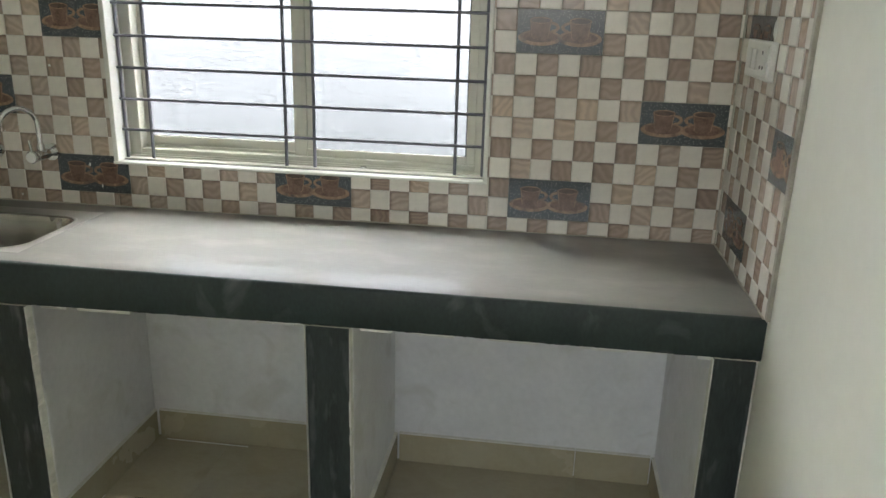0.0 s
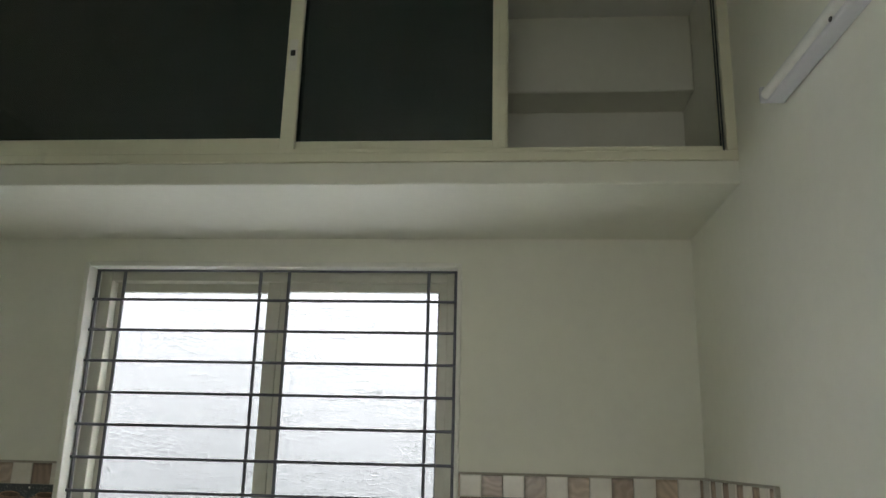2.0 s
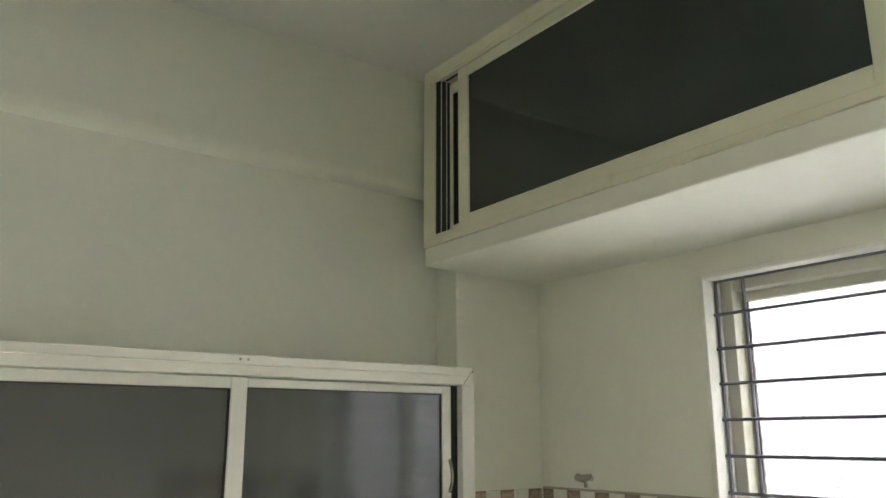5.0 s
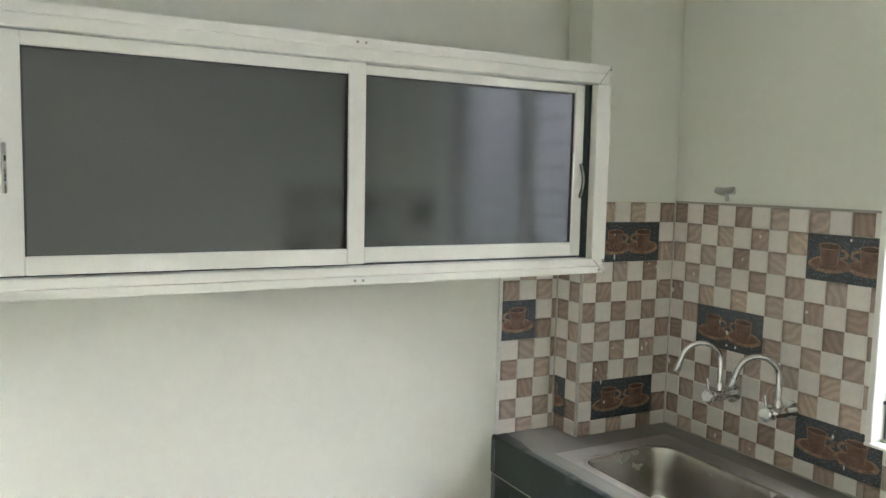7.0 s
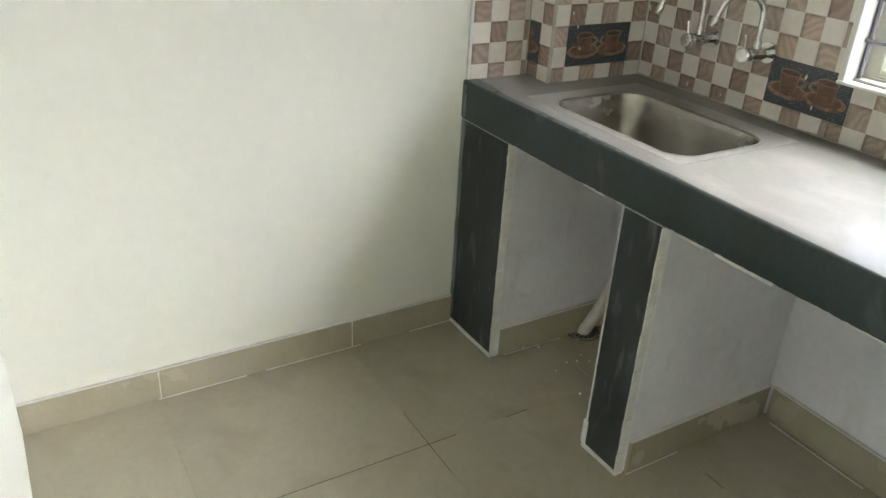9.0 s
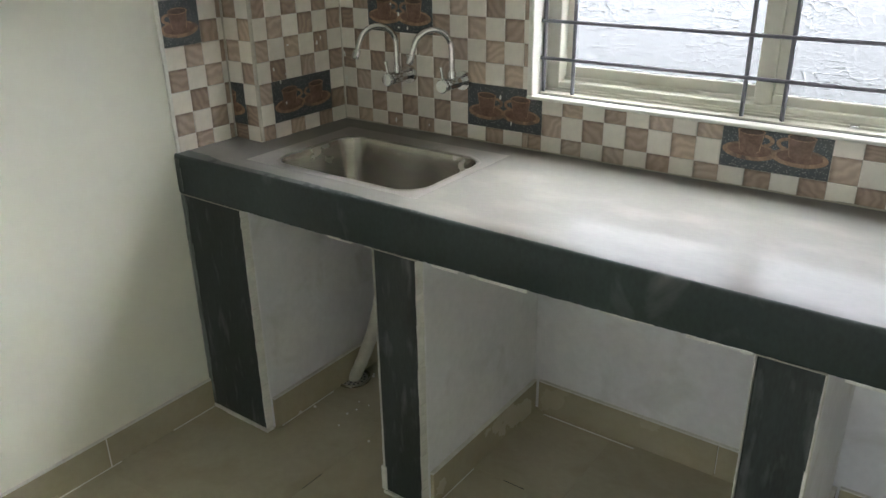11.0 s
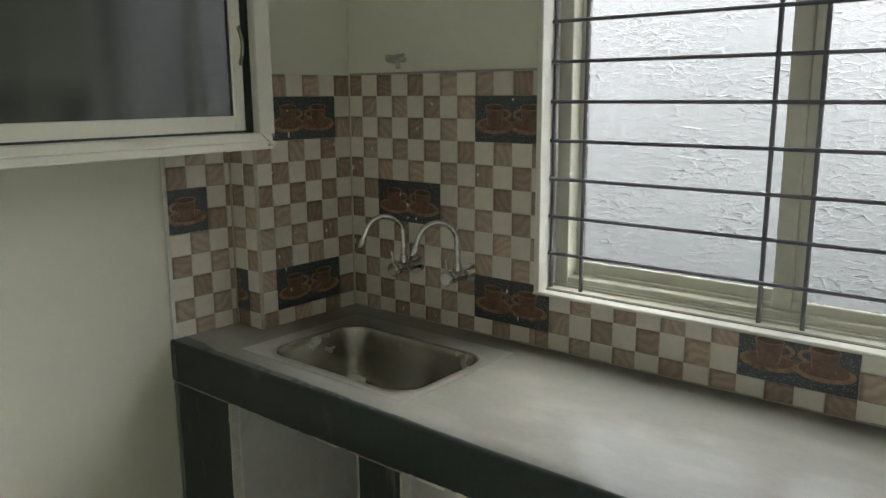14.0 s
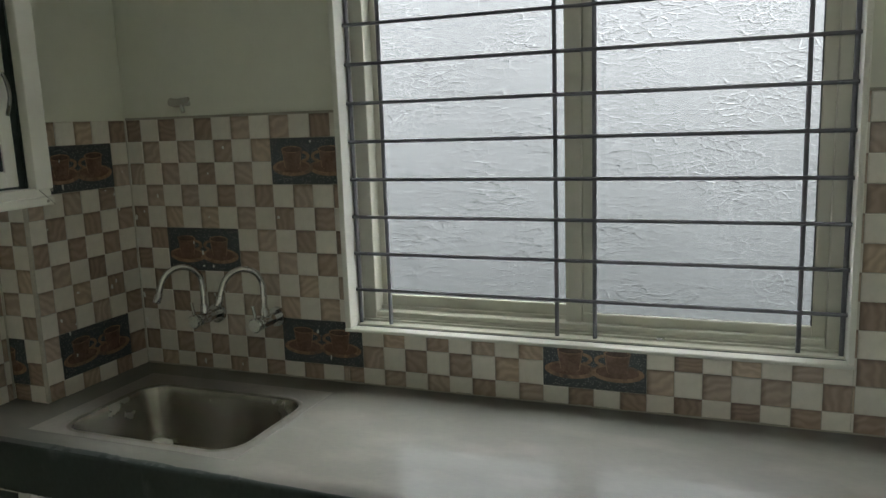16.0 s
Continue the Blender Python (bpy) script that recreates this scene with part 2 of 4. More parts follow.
M_WORN = material("worn_black_paint", (0.2, 0.22, 0.205), 0.6, vary=0.4, scale=12, fine=120, bump=0.2, stain=(0.07, 0.085, 0.078), stain_scale=18, stain_at=(0.42, 0.62), stretch=(3.0, 3.0, 0.35))
M_TOP = material("dusty_black_stone_top", (0.058, 0.057, 0.048), 0.34, spec=0.85, vary=0.3, scale=5, fine=60, bump=0.012, stain=(0.12, 0.113, 0.098), stain_scale=8, stain_at=(0.48, 0.8), stretch=(0.8, 1.5, 1.0),
                 stain_detail=7, stain_bend=0.1, rough_vary=0.08, coat=1.0, coat_rough=0.012, ior=1.62)
M_CEMENT = material("white_cement", (0.72, 0.71, 0.66), 0.85, vary=0.15, scale=25, fine=150, bump=0.5, dist=0.003)
M_WHITEWASH = material("rough_white_plaster", (0.77, 0.77, 0.78), 0.85, vary=0.08, scale=5, fine=50, bump=0.35, dist=0.004, stain=(0.6, 0.59, 0.56), stain_scale=7, stain_at=(0.58, 0.85))
M_CREAM_TILE = material("cream_check", (0.8, 0.755, 0.685), 0.24, vary=0.07, scale=14, fine=80, bump=0.05, piece=0.06, stain=(0.66, 0.59, 0.5), stain_scale=14, stain_at=(0.5, 0.8))
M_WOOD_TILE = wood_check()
M_MOTIF = speckled()
M_CUP = material("printed_brown_cup", (0.185, 0.115, 0.085), 0.24, vary=0.5, scale=40, fine=150, bump=0.02)
M_CUP_IN = material("printed_dark_coffee", (0.11, 0.075, 0.06), 0.24, vary=0.5, scale=40, fine=150, bump=0.02)
M_SAUCER = material("printed_orange_saucer", (0.32, 0.205, 0.138), 0.24, vary=0.5, scale=35, fine=150, bump=0.02, stain=(0.13, 0.1, 0.085), stain_scale=28, stain_at=(0.5, 0.7))
M_ALU = material("cream_powder_coat", (0.77, 0.75, 0.59), 0.35, vary=0.03, scale=5, fine=60, bump=0.02, stain=(0.55, 0.53, 0.42), stain_scale=6, stain_at=(0.65, 0.9))
M_ALU_W = material("white_powder_coat", (0.8, 0.78, 0.69), 0.32, vary=0.03, scale=5, fine=60, bump=0.02, stain=(0.6, 0.6, 0.55), stain_scale=7, stain_at=(0.65, 0.9))
M_TRACK = material("dark_track", (0.03, 0.045, 0.04), 0.5, vary=0.3, scale=20, fine=90)
M_DARK_GLASS = material("black_tinted_glass", (0.0135, 0.0215, 0.0195), 0.09, vary=0.15, scale=3, fine=25, bump=0.01, dist=0.001, rough_vary=0.03, stain=(0.02, 0.0285, 0.026), stain_scale=4, stain_at=(0.6, 0.85), spec=0.5, ior=1.7)
M_MIRROR_GLASS = material("black_reflective_glass", (0.016, 0.0175, 0.0145), 0.1, vary=0.15, scale=3, fine=25, bump=0.01, dist=0.001, rough_vary=0.03, stain=(0.026, 0.0275, 0.0245), stain_scale=4, stain_at=(0.6, 0.85), ior=1.92)
M_GRILLE = material("grey_painted_iron", (0.13, 0.13, 0.15), 0.45, metal=0.0, vary=0.25, scale=25, fine=150, bump=0.2)
M_UPVC = material("cream_window_profile", (0.58, 0.57, 0.48), 0.4, vary=0.06, scale=6, fine=60, bump=0.03, stain=(0.48, 0.465, 0.38), stain_scale=6, stain_at=(0.55, 0.85))
M_REVEAL = material("white_window_reveal", (0.82, 0.81, 0.75), 0.6, vary=0.06, scale=6, fine=50, bump=0.3, dist=0.003)
M_STEEL = material("brushed_steel", (0.4, 0.385, 0.345), 0.24, metal=1.0, vary=0.2, scale=9, fine=14, bump=0.08, dist=0.003, stain=(0.2, 0.186, 0.155), stain_scale=5, stain_at=(0.42, 0.75), stain_detail=5, rough_vary=0.11)
M_FLANGE = material("cement_smeared_steel_rim", (0.21, 0.2, 0.178), 0.5, metal=0.0, spec=1.0, vary=0.2, scale=6, fine=100, bump=0.1, stain=(0.14, 0.135, 0.12), stain_scale=5, stain_at=(0.4, 0.7), stain_detail=7)
M_LIP = material("worn_steel_lip", (0.27, 0.255, 0.225), 0.36, metal=0.9, vary=0.2, scale=14, fine=80, bump=0.2, stain=(0.17, 0.16, 0.14), stain_scale=9, stain_at=(0.42, 0.62))
M_CORNER = material("beige_corner_grout", (0.5, 0.465, 0.4), 0.85, vary=0.25, scale=18, fine=120, bump=0.5, dist=0.003)
M_CHROME = material("chrome", (0.62, 0.62, 0.62), 0.07, metal=1.0, vary=0.1, scale=20, fine=100, bump=0.0, rough_vary=0.05)
M_PLASTIC = material("white_plastic", (0.75, 0.75, 0.72), 0.35, vary=0.04, scale=20, fine=100, bump=0.02)
M_BATTEN = material("grey_white_plastic", (0.62, 0.62, 0.66), 0.4, vary=0.04, scale=10, fine=100, bump=0.02)
M_PVC = material("dirty_white_hose", (0.6, 0.58, 0.5), 0.5, vary=0.12, scale=14, fine=80, bump=0.15)
M_BLACK = material("black_plastic", (0.02, 0.02, 0.02), 0.4, vary=0.2, scale=20, fine=100)
M_GLASS = wrinkled_glass()
M_OUT = daylight_backdrop()


# ---- builders ----
def box(bm, x0, x1, y0, y1, z0, z1, bevel=0.0, seg=1):
    m = Matrix.LocRotScale(((x0 + x1) / 2, (y0 + y1) / 2, (z0 + z1) / 2), None, (abs(x1 - x0), abs(y1 - y0), abs(z1 - z0)))
    vs = bmesh.ops.create_cube(bm, size=1, matrix=m)["verts"]
    if bevel:
        es = list({e for v in vs for e in v.link_edges})
        bmesh.ops.bevel(bm, geom=es, offset=bevel, segments=seg, affect="EDGES", profile=0.5)
    return bm


def boxes(rows, bevel=0.0, seg=1):
    bm = bmesh.new()
    for r in rows:
        box(bm, *r, bevel=bevel, seg=seg)
    return bm


def rod(bm, p, q, radius, sides=10):
    p, q = Vector(p), Vector(q)
    d = q - p
    m = Matrix.Translation((p + q) / 2) @ d.to_track_quat("Z", "Y").to_matrix().to_4x4()
    bmesh.ops.create_cone(bm, cap_ends=True, segments=sides, radius1=radius, radius2=radius, depth=d.length, matrix=m)
    return bm


def tube(bm, pts, radius, sides=12):
    """A round bar along a bent line, with capped ends; radius: one value or one for each point."""
    pts = [Vector(p) for p in pts]
    rad = radius if isinstance(radius, (list, tuple)) else [radius] * len(pts)
    rings = []
    side = None
    for i, p in enumerate(pts):
        d = (pts[min(i + 1, len(pts) - 1)] - pts[max(i - 1, 0)]).normalized()
        if side is None:
            side = d.orthogonal().normalized()
        side = (side - d * side.dot(d)).normalized()
        up = d.cross(side)
        rings.append([bm.verts.new(p + rad[i] * (math.cos(2 * math.pi * k / sides) * side + math.sin(2 * math.pi * k / sides) * up)) for k in range(sides)])
    for a, b in zip(rings, rings[1:]):
        for k in range(sides):
            bm.faces.new((a[k], a[(k + 1) % sides], b[(k + 1) % sides], b[k]))
    bm.faces.new(rings[0][::-1])
    bm.faces.new(rings[-1])
    return bm


def mesh_of(name, bm, material_, smooth=False):
    bmesh.ops.recalc_face_normals(bm, faces=bm.faces)
    me = bpy.data.meshes.new(name)
    bm.to_mesh(me)
    bm.free()
    me.materials.append(material_)
    if smooth:
        for p in me.polygons:
            p.use_smooth = True
        me.set_sharp_from_angle(angle=radians(40))
    return me


def thing(name, base, label, category, group="", kind=""):
    ob = new(name)
    ob.location = base
    ob.empty_display_size = 0.1
    return tagged(ob, label, category, group, kind)


def part(name, bm, material_, parent, label="", smooth=False):
    """One mesh in room coordinates, under a thing or a part."""
    ob = new(name, mesh_of(name, bm, material_, smooth))
    ob.parent = parent
    if parent.type == "EMPTY":
        ob.matrix_parent_inverse = Matrix.Translation(-Vector(parent.location))
    return tagged(ob, label)


def structure(name, bm, material_, label, category):
    return tagged(new(name, mesh_of(name, bm, material_)), label, category, kind="structure")


# ---- the room ----
XL, XR, YB, YR, ZC = -0.606, 2.092, 0.012, -1.91, 2.935
WX0, WX1, WZ0, WZ1 = 0.205, 1.393, 0.987, 2.175
TOP = 0.845

structure("wall_north", boxes([(-0.85, WX0, YB, 0.17, 0, ZC), (WX1, 2.25, YB, 0.17, 0, ZC), (WX0, WX1, YB, 0.17, 0, WZ0), (WX0, WX1, YB, 0.17, WZ1, ZC)]), M_WALL,
          "cream painted plaster wall with the kitchen window opening", "wall")
structure("wall_west", boxes([(XL - 0.15, XL, YR - 0.12, YB, 0, ZC)]), M_WALL, "plain cream painted plaster wall beside the counter", "wall")
structure("wall_east", boxes([(XR, XR + 0.15, -5.0, YB, 0, ZC)]), M_WALL, "plain cream painted plaster wall with a light batten", "wall")
structure("wall_south", boxes([(XL, 0.98, YR - 0.12, YR, 0, ZC), (0.98, XR, YR - 0.12, YR, 2.45, ZC)]), M_WALL, "cream plaster wall with the kitchen doorway", "wall")
# unseen hall walls, added to close the space; the opening admits sky light
structure("wall_hall_west", boxes([(-0.85, -0.7, -5.0, YR - 0.12, 0, ZC)]), M_WALL, "plain cream wall of the hall", "wall")
structure("wall_hall_south", boxes([(-0.7, 0.55, -5.15, -5.0, 0, ZC), (2.45, 2.6, -5.15, -5.0, 0, ZC), (0.55, 2.45, -5.15, -5.0, 2.2, ZC)]), M_WALL, "plain cream hall wall, added unseen, with an opening", "wall")
structure("ceiling", boxes([(-0.85, 2.6, -5.15, 0.17, ZC, ZC + 0.12)]), M_CEIL, "white painted flat ceiling", "ceiling")
structure("pilaster", boxes([(XL, -0.4885, -0.3535, YB, 0, ZC)], 0.004), M_WALL, "cream plastered column in the corner by the sink", "column")
structure("beam_west", boxes([(XL - 0.05, -0.52, YR, -0.3535, 2.532, ZC + 0.05)], 0.03, 5), M_WALL, "cream plastered beam under the ceiling", "beam")
structure("beam_north", boxes([(-0.54, XR, -0.14, YB, 2.68, ZC)], 0.006, 2), M_WALL, "cream plastered beam inside the loft", "beam")

floor = structure("floor", boxes([(-0.85, 2.6, -5.15, 0.17, -0.12, -0.0015)]), M_JOINT, "beige glossy vitrified tile floor with dark joints", "floor")

# ---- backdrop outside the window ----
bd = structure("backdrop", boxes([(-2.4, 4.0, 1.6, 1.62, -1.6, 6.0)]), M_OUT, "bright hazy daylight outside the window", "backdrop")

# ---- loft slab ----
slab = structure("loft_slab", boxes([(-0.465, XR + 0.03, -0.5, YB, 2.259, 2.318)], 0.005, 3), M_WALL, "cream plastered concrete loft slab above the window", "slab")


# ---- kitchen window ----
def build_window():
    w = thing("window_1", ((WX0 + WX1) / 2, 0.1, WZ0), "two-panel sliding window with wrinkled frosted glass and iron grille", "window", kind="structure")
    part("reveal_sill", boxes([(WX0 - 0.006, WX1 + 0.006, -0.010, 0.075, WZ0 + 0.001, WZ0 + 0.010)], 0.003, 2), M_REVEAL, w, "white painted sill ledge")
    for x0, x1 in ((WX0 - 0.005, WX0 + 0.012), (WX1 - 0.008, WX1 + 0.005)):
        part("reveal_side", boxes([(x0, x1, -0.008, 0.075, WZ0 + 0.010, WZ1 + 0.004)], 0.003, 2), M_REVEAL, w)
    part("reveal_head", boxes([(WX0 + 0.012, WX1 - 0.008, -0.006, 0.075, WZ1 - 0.010, WZ1 + 0.006)], 0.003, 2), M_REVEAL, w)
    a, b, z0, z1 = WX0 + 0.012, WX1 - 0.008, WZ0 + 0.010, WZ1 - 0.010
    part("outer_frame", boxes([(WX0, a + 0.036, 0.0755, 0.15, WZ0, WZ1), (b - 0.036, WX1, 0.0755, 0.15, WZ0, WZ1), (a + 0.036, b - 0.036, 0.0755, 0.15, WZ0, z0 + 0.03),
                               (a + 0.036, b - 0.036, 0.0755, 0.15, z1 - 0.03, WZ1), (a + 0.036, b - 0.036, 0.072, 0.078, z0 + 0.002, z0 + 0.016), (a + 0.036, b - 0.036, 0.106, 0.112, z0 + 0.028, z0 + 0.04)], 0.002), M_UPVC, w)
    part("sill_track", boxes([(a, b, 0.030, 0.0755, z0 - 0.001, z0 + 0.005), (a, b, 0.062, 0.068, z0 + 0.005, z0 + 0.011)], 0.001), M_UPVC, w)
    part("drip_gap", boxes([(a, b, 0.0255, 0.0298, z0 - 0.001, z0 + 0.0012)]), M_TRACK, w)
    for gx0, gx1, fx0, fx1, gz0, y in ((0.268, 0.768, 0.252, 0.806, 1.064, 0.118), (0.834, 1.322, 0.768, 1.356, 1.050, 0.092)):
        gz1, bead = 2.107, 0.024 if gx0 > 0.5 else 0.0
        s = part("sash", boxes([(fx0, gx0 - bead, y, y + 0.022, 1.020, gz1 + 0.034), (gx1, fx1, y, y + 0.022, 1.020, gz1 + 0.034),
                                (gx0 - bead, gx1, y, y + 0.022, 1.020, gz0), (gx0 - bead, gx1, y, y + 0.022, gz1, gz1 + 0.034)], 0.003, 2), M_UPVC, w, "sliding sash")
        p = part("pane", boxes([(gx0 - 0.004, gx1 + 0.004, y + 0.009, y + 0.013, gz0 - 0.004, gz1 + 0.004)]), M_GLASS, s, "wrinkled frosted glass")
        p.visible_shadow = False
        if bead:
            part("glazing_bead", boxes([(gx0 - bead, gx0, y + 0.008, y + 0.020, gz0, gz1)], 0.002), M_UPVC, s)
        part("gasket", boxes([(gx0, gx0 + 0.003, y + 0.004, y + 0.008, gz0, gz1), (gx1 - 0.003, gx1, y + 0.004, y + 0.008, gz0, gz1)]), M_BLACK, s)
    part("roller_stop", boxes([(0.99, 1.01, 0.055, 0.075, z0, z0 + 0.012)], 0.003, 2), M_CHROME, w)
    return w


build_window()


def build_grille():
    g = thing("window_grille", (0.8, 0.045, WZ0 + 0.01), "grey painted iron bar grille in the window opening", "window grille")
    y = 0.045
    for x in (0.222, 0.31, 0.757, 0.849, 1.293, 1.378):
        part("upright", rod(bmesh.new(), (x, y, WZ0 + 0.008), (x, y, 2.164), 0.0053), M_GRILLE, g, smooth=True)
    for k in range(11):
        z = 2.066 - 0.0972 * k
        part("crossbar", rod(bmesh.new(), (0.214, y - 0.009, z), (1.386, y - 0.009, z), 0.0046), M_GRILLE, g, smooth=True)
    for z in (2.164,):
        part("end_bar", rod(bmesh.new(), (0.216, y, z), (1.384, y, z), 0.0055), M_GRILLE, g, smooth=True)


build_grille()


# ---- loft shutters ----
def build_loft():
    f = thing("loft_shutter", (0.8, -0.49, 2.318), "cream aluminium sliding loft shutter with black glass, partly open", "loft cabinet")
    y0, y1 = -0.503, -0.430
    x0, x1, z0, z1 = -0.47, XR + 0.01, 2.318, ZC - 0.002
    part("bottom_rail", boxes([(x0, x1, y0, y1, z0, 2.343), (x0 + 0.06, x1 - 0.045, y0 + 0.004, y0 + 0.014, 2.343, 2.356)], 0.002), M_ALU, f)
    part("top_rail", boxes([(x0, x1, y0, y1, 2.894, z1), (x0 + 0.06, x1 - 0.045, y0, y0 + 0.010, 2.880, 2.894)], 0.002), M_ALU, f)
    part("jamb", boxes([(x0, -0.408, y0, y1, 2.343, 2.894)], 0.002), M_ALU, f)
    part("jamb", boxes([(2.066, x1, y0, y1, 2.343, 2.894)], 0.002), M_ALU, f)
    part("track", boxes([(-0.40, 2.062, -0.466, -0.457, 2.8925, 2.8945), (-0.40, 2.062, -0.488, -0.479, 2.8925, 2.8945), (2.0625, 2.0645, -0.488, -0.479, 2.343, 2.894), (2.0625, 2.0645, -0.466, -0.457, 2.343, 2.894),
                         (-0.4085, -0.4055, -0.497, -0.434, 2.343, 2.892)]), M_TRACK, f, "dark sliding track")

    for y in (-0.478, -0.456):
        part("rib", boxes([(-0.4057, -0.4035, y - 0.0015, y + 0.0015, 2.343, 2.892)]), M_ALU, f)

    def shutter(a, b, y, left, right, glass=M_DARK_GLASS):
        s = part("shutter_frame", boxes([(a, a + left, y, y + 0.018, 2.352, 2.878), (b - right, b, y, y + 0.018, 2.352, 2.878),
                                         (a + left, b - right, y, y + 0.018, 2.352, 2.386), (a + left, b - right, y, y + 0.018, 2.842, 2.878)], 0.002), M_ALU, f)
        part("glass_panel", boxes([(a + left - 0.003, b - right + 0.003, y + 0.007, y + 0.012, 2.383, 2.845)]), glass, s, "black tinted glass")
        return s

    big = shutter(-0.288, 0.992, -0.499, 0.05, 0.038)
    second = shutter(0.25, 1.536, -0.476, 0.04, 0.040)
    shutter(-0.392, 0.9, -0.454, 0.012, 0.036)
    part("stile_lip", boxes([(1.508, 1.514, -0.481, -0.475, 2.356, 2.868), (1.528, 1.534, -0.481, -0.475, 2.356, 2.868)], 0.001), M_ALU, second)
    lock = part("lock", boxes([(0.961, 0.984, -0.504, -0.4985, 2.575, 2.665)], 0.003, 2), M_ALU_W, big, "small white lock")
    part("keyhole", boxes([(0.966, 0.979, -0.507, -0.5035, 2.615, 2.632)], 0.002), M_BLACK, lock)


build_loft()


# ---- wall cabinet ----
def build_cabinet():
    c = thing("wall_cabinet", (-0.45, -0.43, 1.365), "white aluminium wall cabinet with sliding black glass doors", "cabinet")
    xf, ya, yb, z0, z1 = -0.3, YR + 0.012, -0.430, 1.371, 1.928
    xw = XL + 0.004
    part("carcass", boxes([(xw, xf - 0.075, ya, yb + 0.004, z0 + 0.006, z0 + 0.022), (xw, xf - 0.075, ya, yb + 0.004, z1 - 0.02, z1 - 0.004), (xw, xw + 0.012, ya, yb, z0 + 0.022, z1 - 0.02),
                           (xw + 0.012, xf - 0.075, yb - 0.012, yb, z0 + 0.022, z1 - 0.02), (xw + 0.012, xf - 0.075, ya, ya + 0.012, z0 + 0.022, z1 - 0.02)]), M_ALU_W, c)
    part("bottom_rail", boxes([(xf - 0.075, xf, ya, yb, z0, 1.391), (xf - 0.070, xf - 0.004, ya, yb - 0.004, 1.391, 1.412)], 0.003, 2), M_ALU_W, c)
    part("top_rail", boxes([(xf - 0.075, xf, ya, yb, 1.905, z1), (xf - 0.070, xf - 0.004, ya, yb - 0.004, 1.878, 1.905)], 0.003, 2), M_ALU_W, c)
    part("jamb", boxes([(xf - 0.072, xf - 0.001, -0.4755, yb + 0.001, 1.408, 1.876)], 0.003, 2), M_ALU_W, c)
    part("jamb", boxes([(xf - 0.072, xf - 0.001, ya + 0.001, -1.876, 1.408, 1.876)], 0.003, 2), M_ALU_W, c)
    # the long strip under the doors is dark colour standing in for shadow
    part("track", boxes([(xf - 0.05, xf - 0.03, -0.494, -0.470, 1.408, 1.876), (xf - 0.03, xf - 0.026, -0.48, -0.470, 1.408, 1.876), (xf - 0.066, xf - 0.034, -1.87, -0.47, 1.4125, 1.4175)]), M_TRACK, c, "dark track recess with a painted shadow gap")

    def door(a, b, x, la, lb, zb, zt):
        s = part("door_frame", boxes([(x - 0.02, x, a, a + la, 1.418, 1.874), (x - 0.02, x, b - lb, b, 1.418, 1.874), (x - 0.02, x, a + la, b - lb, 1.418, zb), (x - 0.02, x, a + la, b - lb, zt, 1.874)], 0.002), M_ALU_W, c)
        part("glass_panel", boxes([(x - 0.013, x - 0.008, a + la - 0.003, b - lb + 0.003, zb - 0.003, zt + 0.003)]), M_MIRROR_GLASS, s, "black tinted glass")
        part("gasket", boxes([(x - 0.009, x - 0.005, a + la, a + la + 0.004, zb, zt), (x - 0.009, x - 0.005, b - lb - 0.004, b - lb, zb, zt), (x - 0.009, x - 0.005, a + la, b - lb, zt - 0.004, zt)]), M_BLACK, s)
        return s

    d1 = door(-1.874, -1.134, xf - 0.008, 0.052, 0.042, 1.454, 1.847)
    d2 = door(-1.160, -0.482, xf - 0.032, 0.035, 0.042, 1.454, 1.852)
    for d, y, x in ((d1, -1.852, xf - 0.008), (d2, -0.502, xf - 0.032)):
        pts = [(x + 0.002 + 0.014 * math.sin(math.pi * k / 10), y, 1.575 + 0.09 * k / 10) for k in range(11)]
        part("pull_handle", tube(bmesh.new(), pts, 0.0045, 8), M_CHROME, d, "small bent pull", True)
    for y, z in ((-0.45, 1.381), (-0.436, 1.405), (-1.16, 1.381), (-1.14, 1.381), (-1.16, 1.917), (-1.14, 1.917), (-0.436, 1.917)):
        part("rivet", rod(bmesh.new(), (xf - 0.002, y, z), (xf + 0.0015, y, z), 0.0035, 10), M_GROUT, c)
    for p, q in (((-0.470, 1.408), (-0.431, 1.372)), ((-0.470, 1.878), (-0.431, 1.927))):
        part("mitre", rod(bmesh.new(), (xf - 0.0006, *p), (xf - 0.0006, *q), 0.0011, 6), M_GROUT, c)
    return c


build_cabinet().rotation_euler = (radians(0.3), 0, 0)


# ---- counter ----
def rounded(x0, x1, y0, y1, r, n=8):
    out = []
    for cx, cy, a in ((x1 - r, y1 - r, 0), (x0 + r, y1 - r, 90), (x0 + r, y0 + r, 180), (x1 - r, y0 + r, 270)):
        out += [(cx + r * math.cos(radians(a + 90 * k / n)), cy + r * math.sin(radians(a + 90 * k / n))) for k in range(n + 1)]
    return out


SX0, SX1, SY0, SY1 = -0.328, 0.172, -0.482, -0.152
YF = -0.582


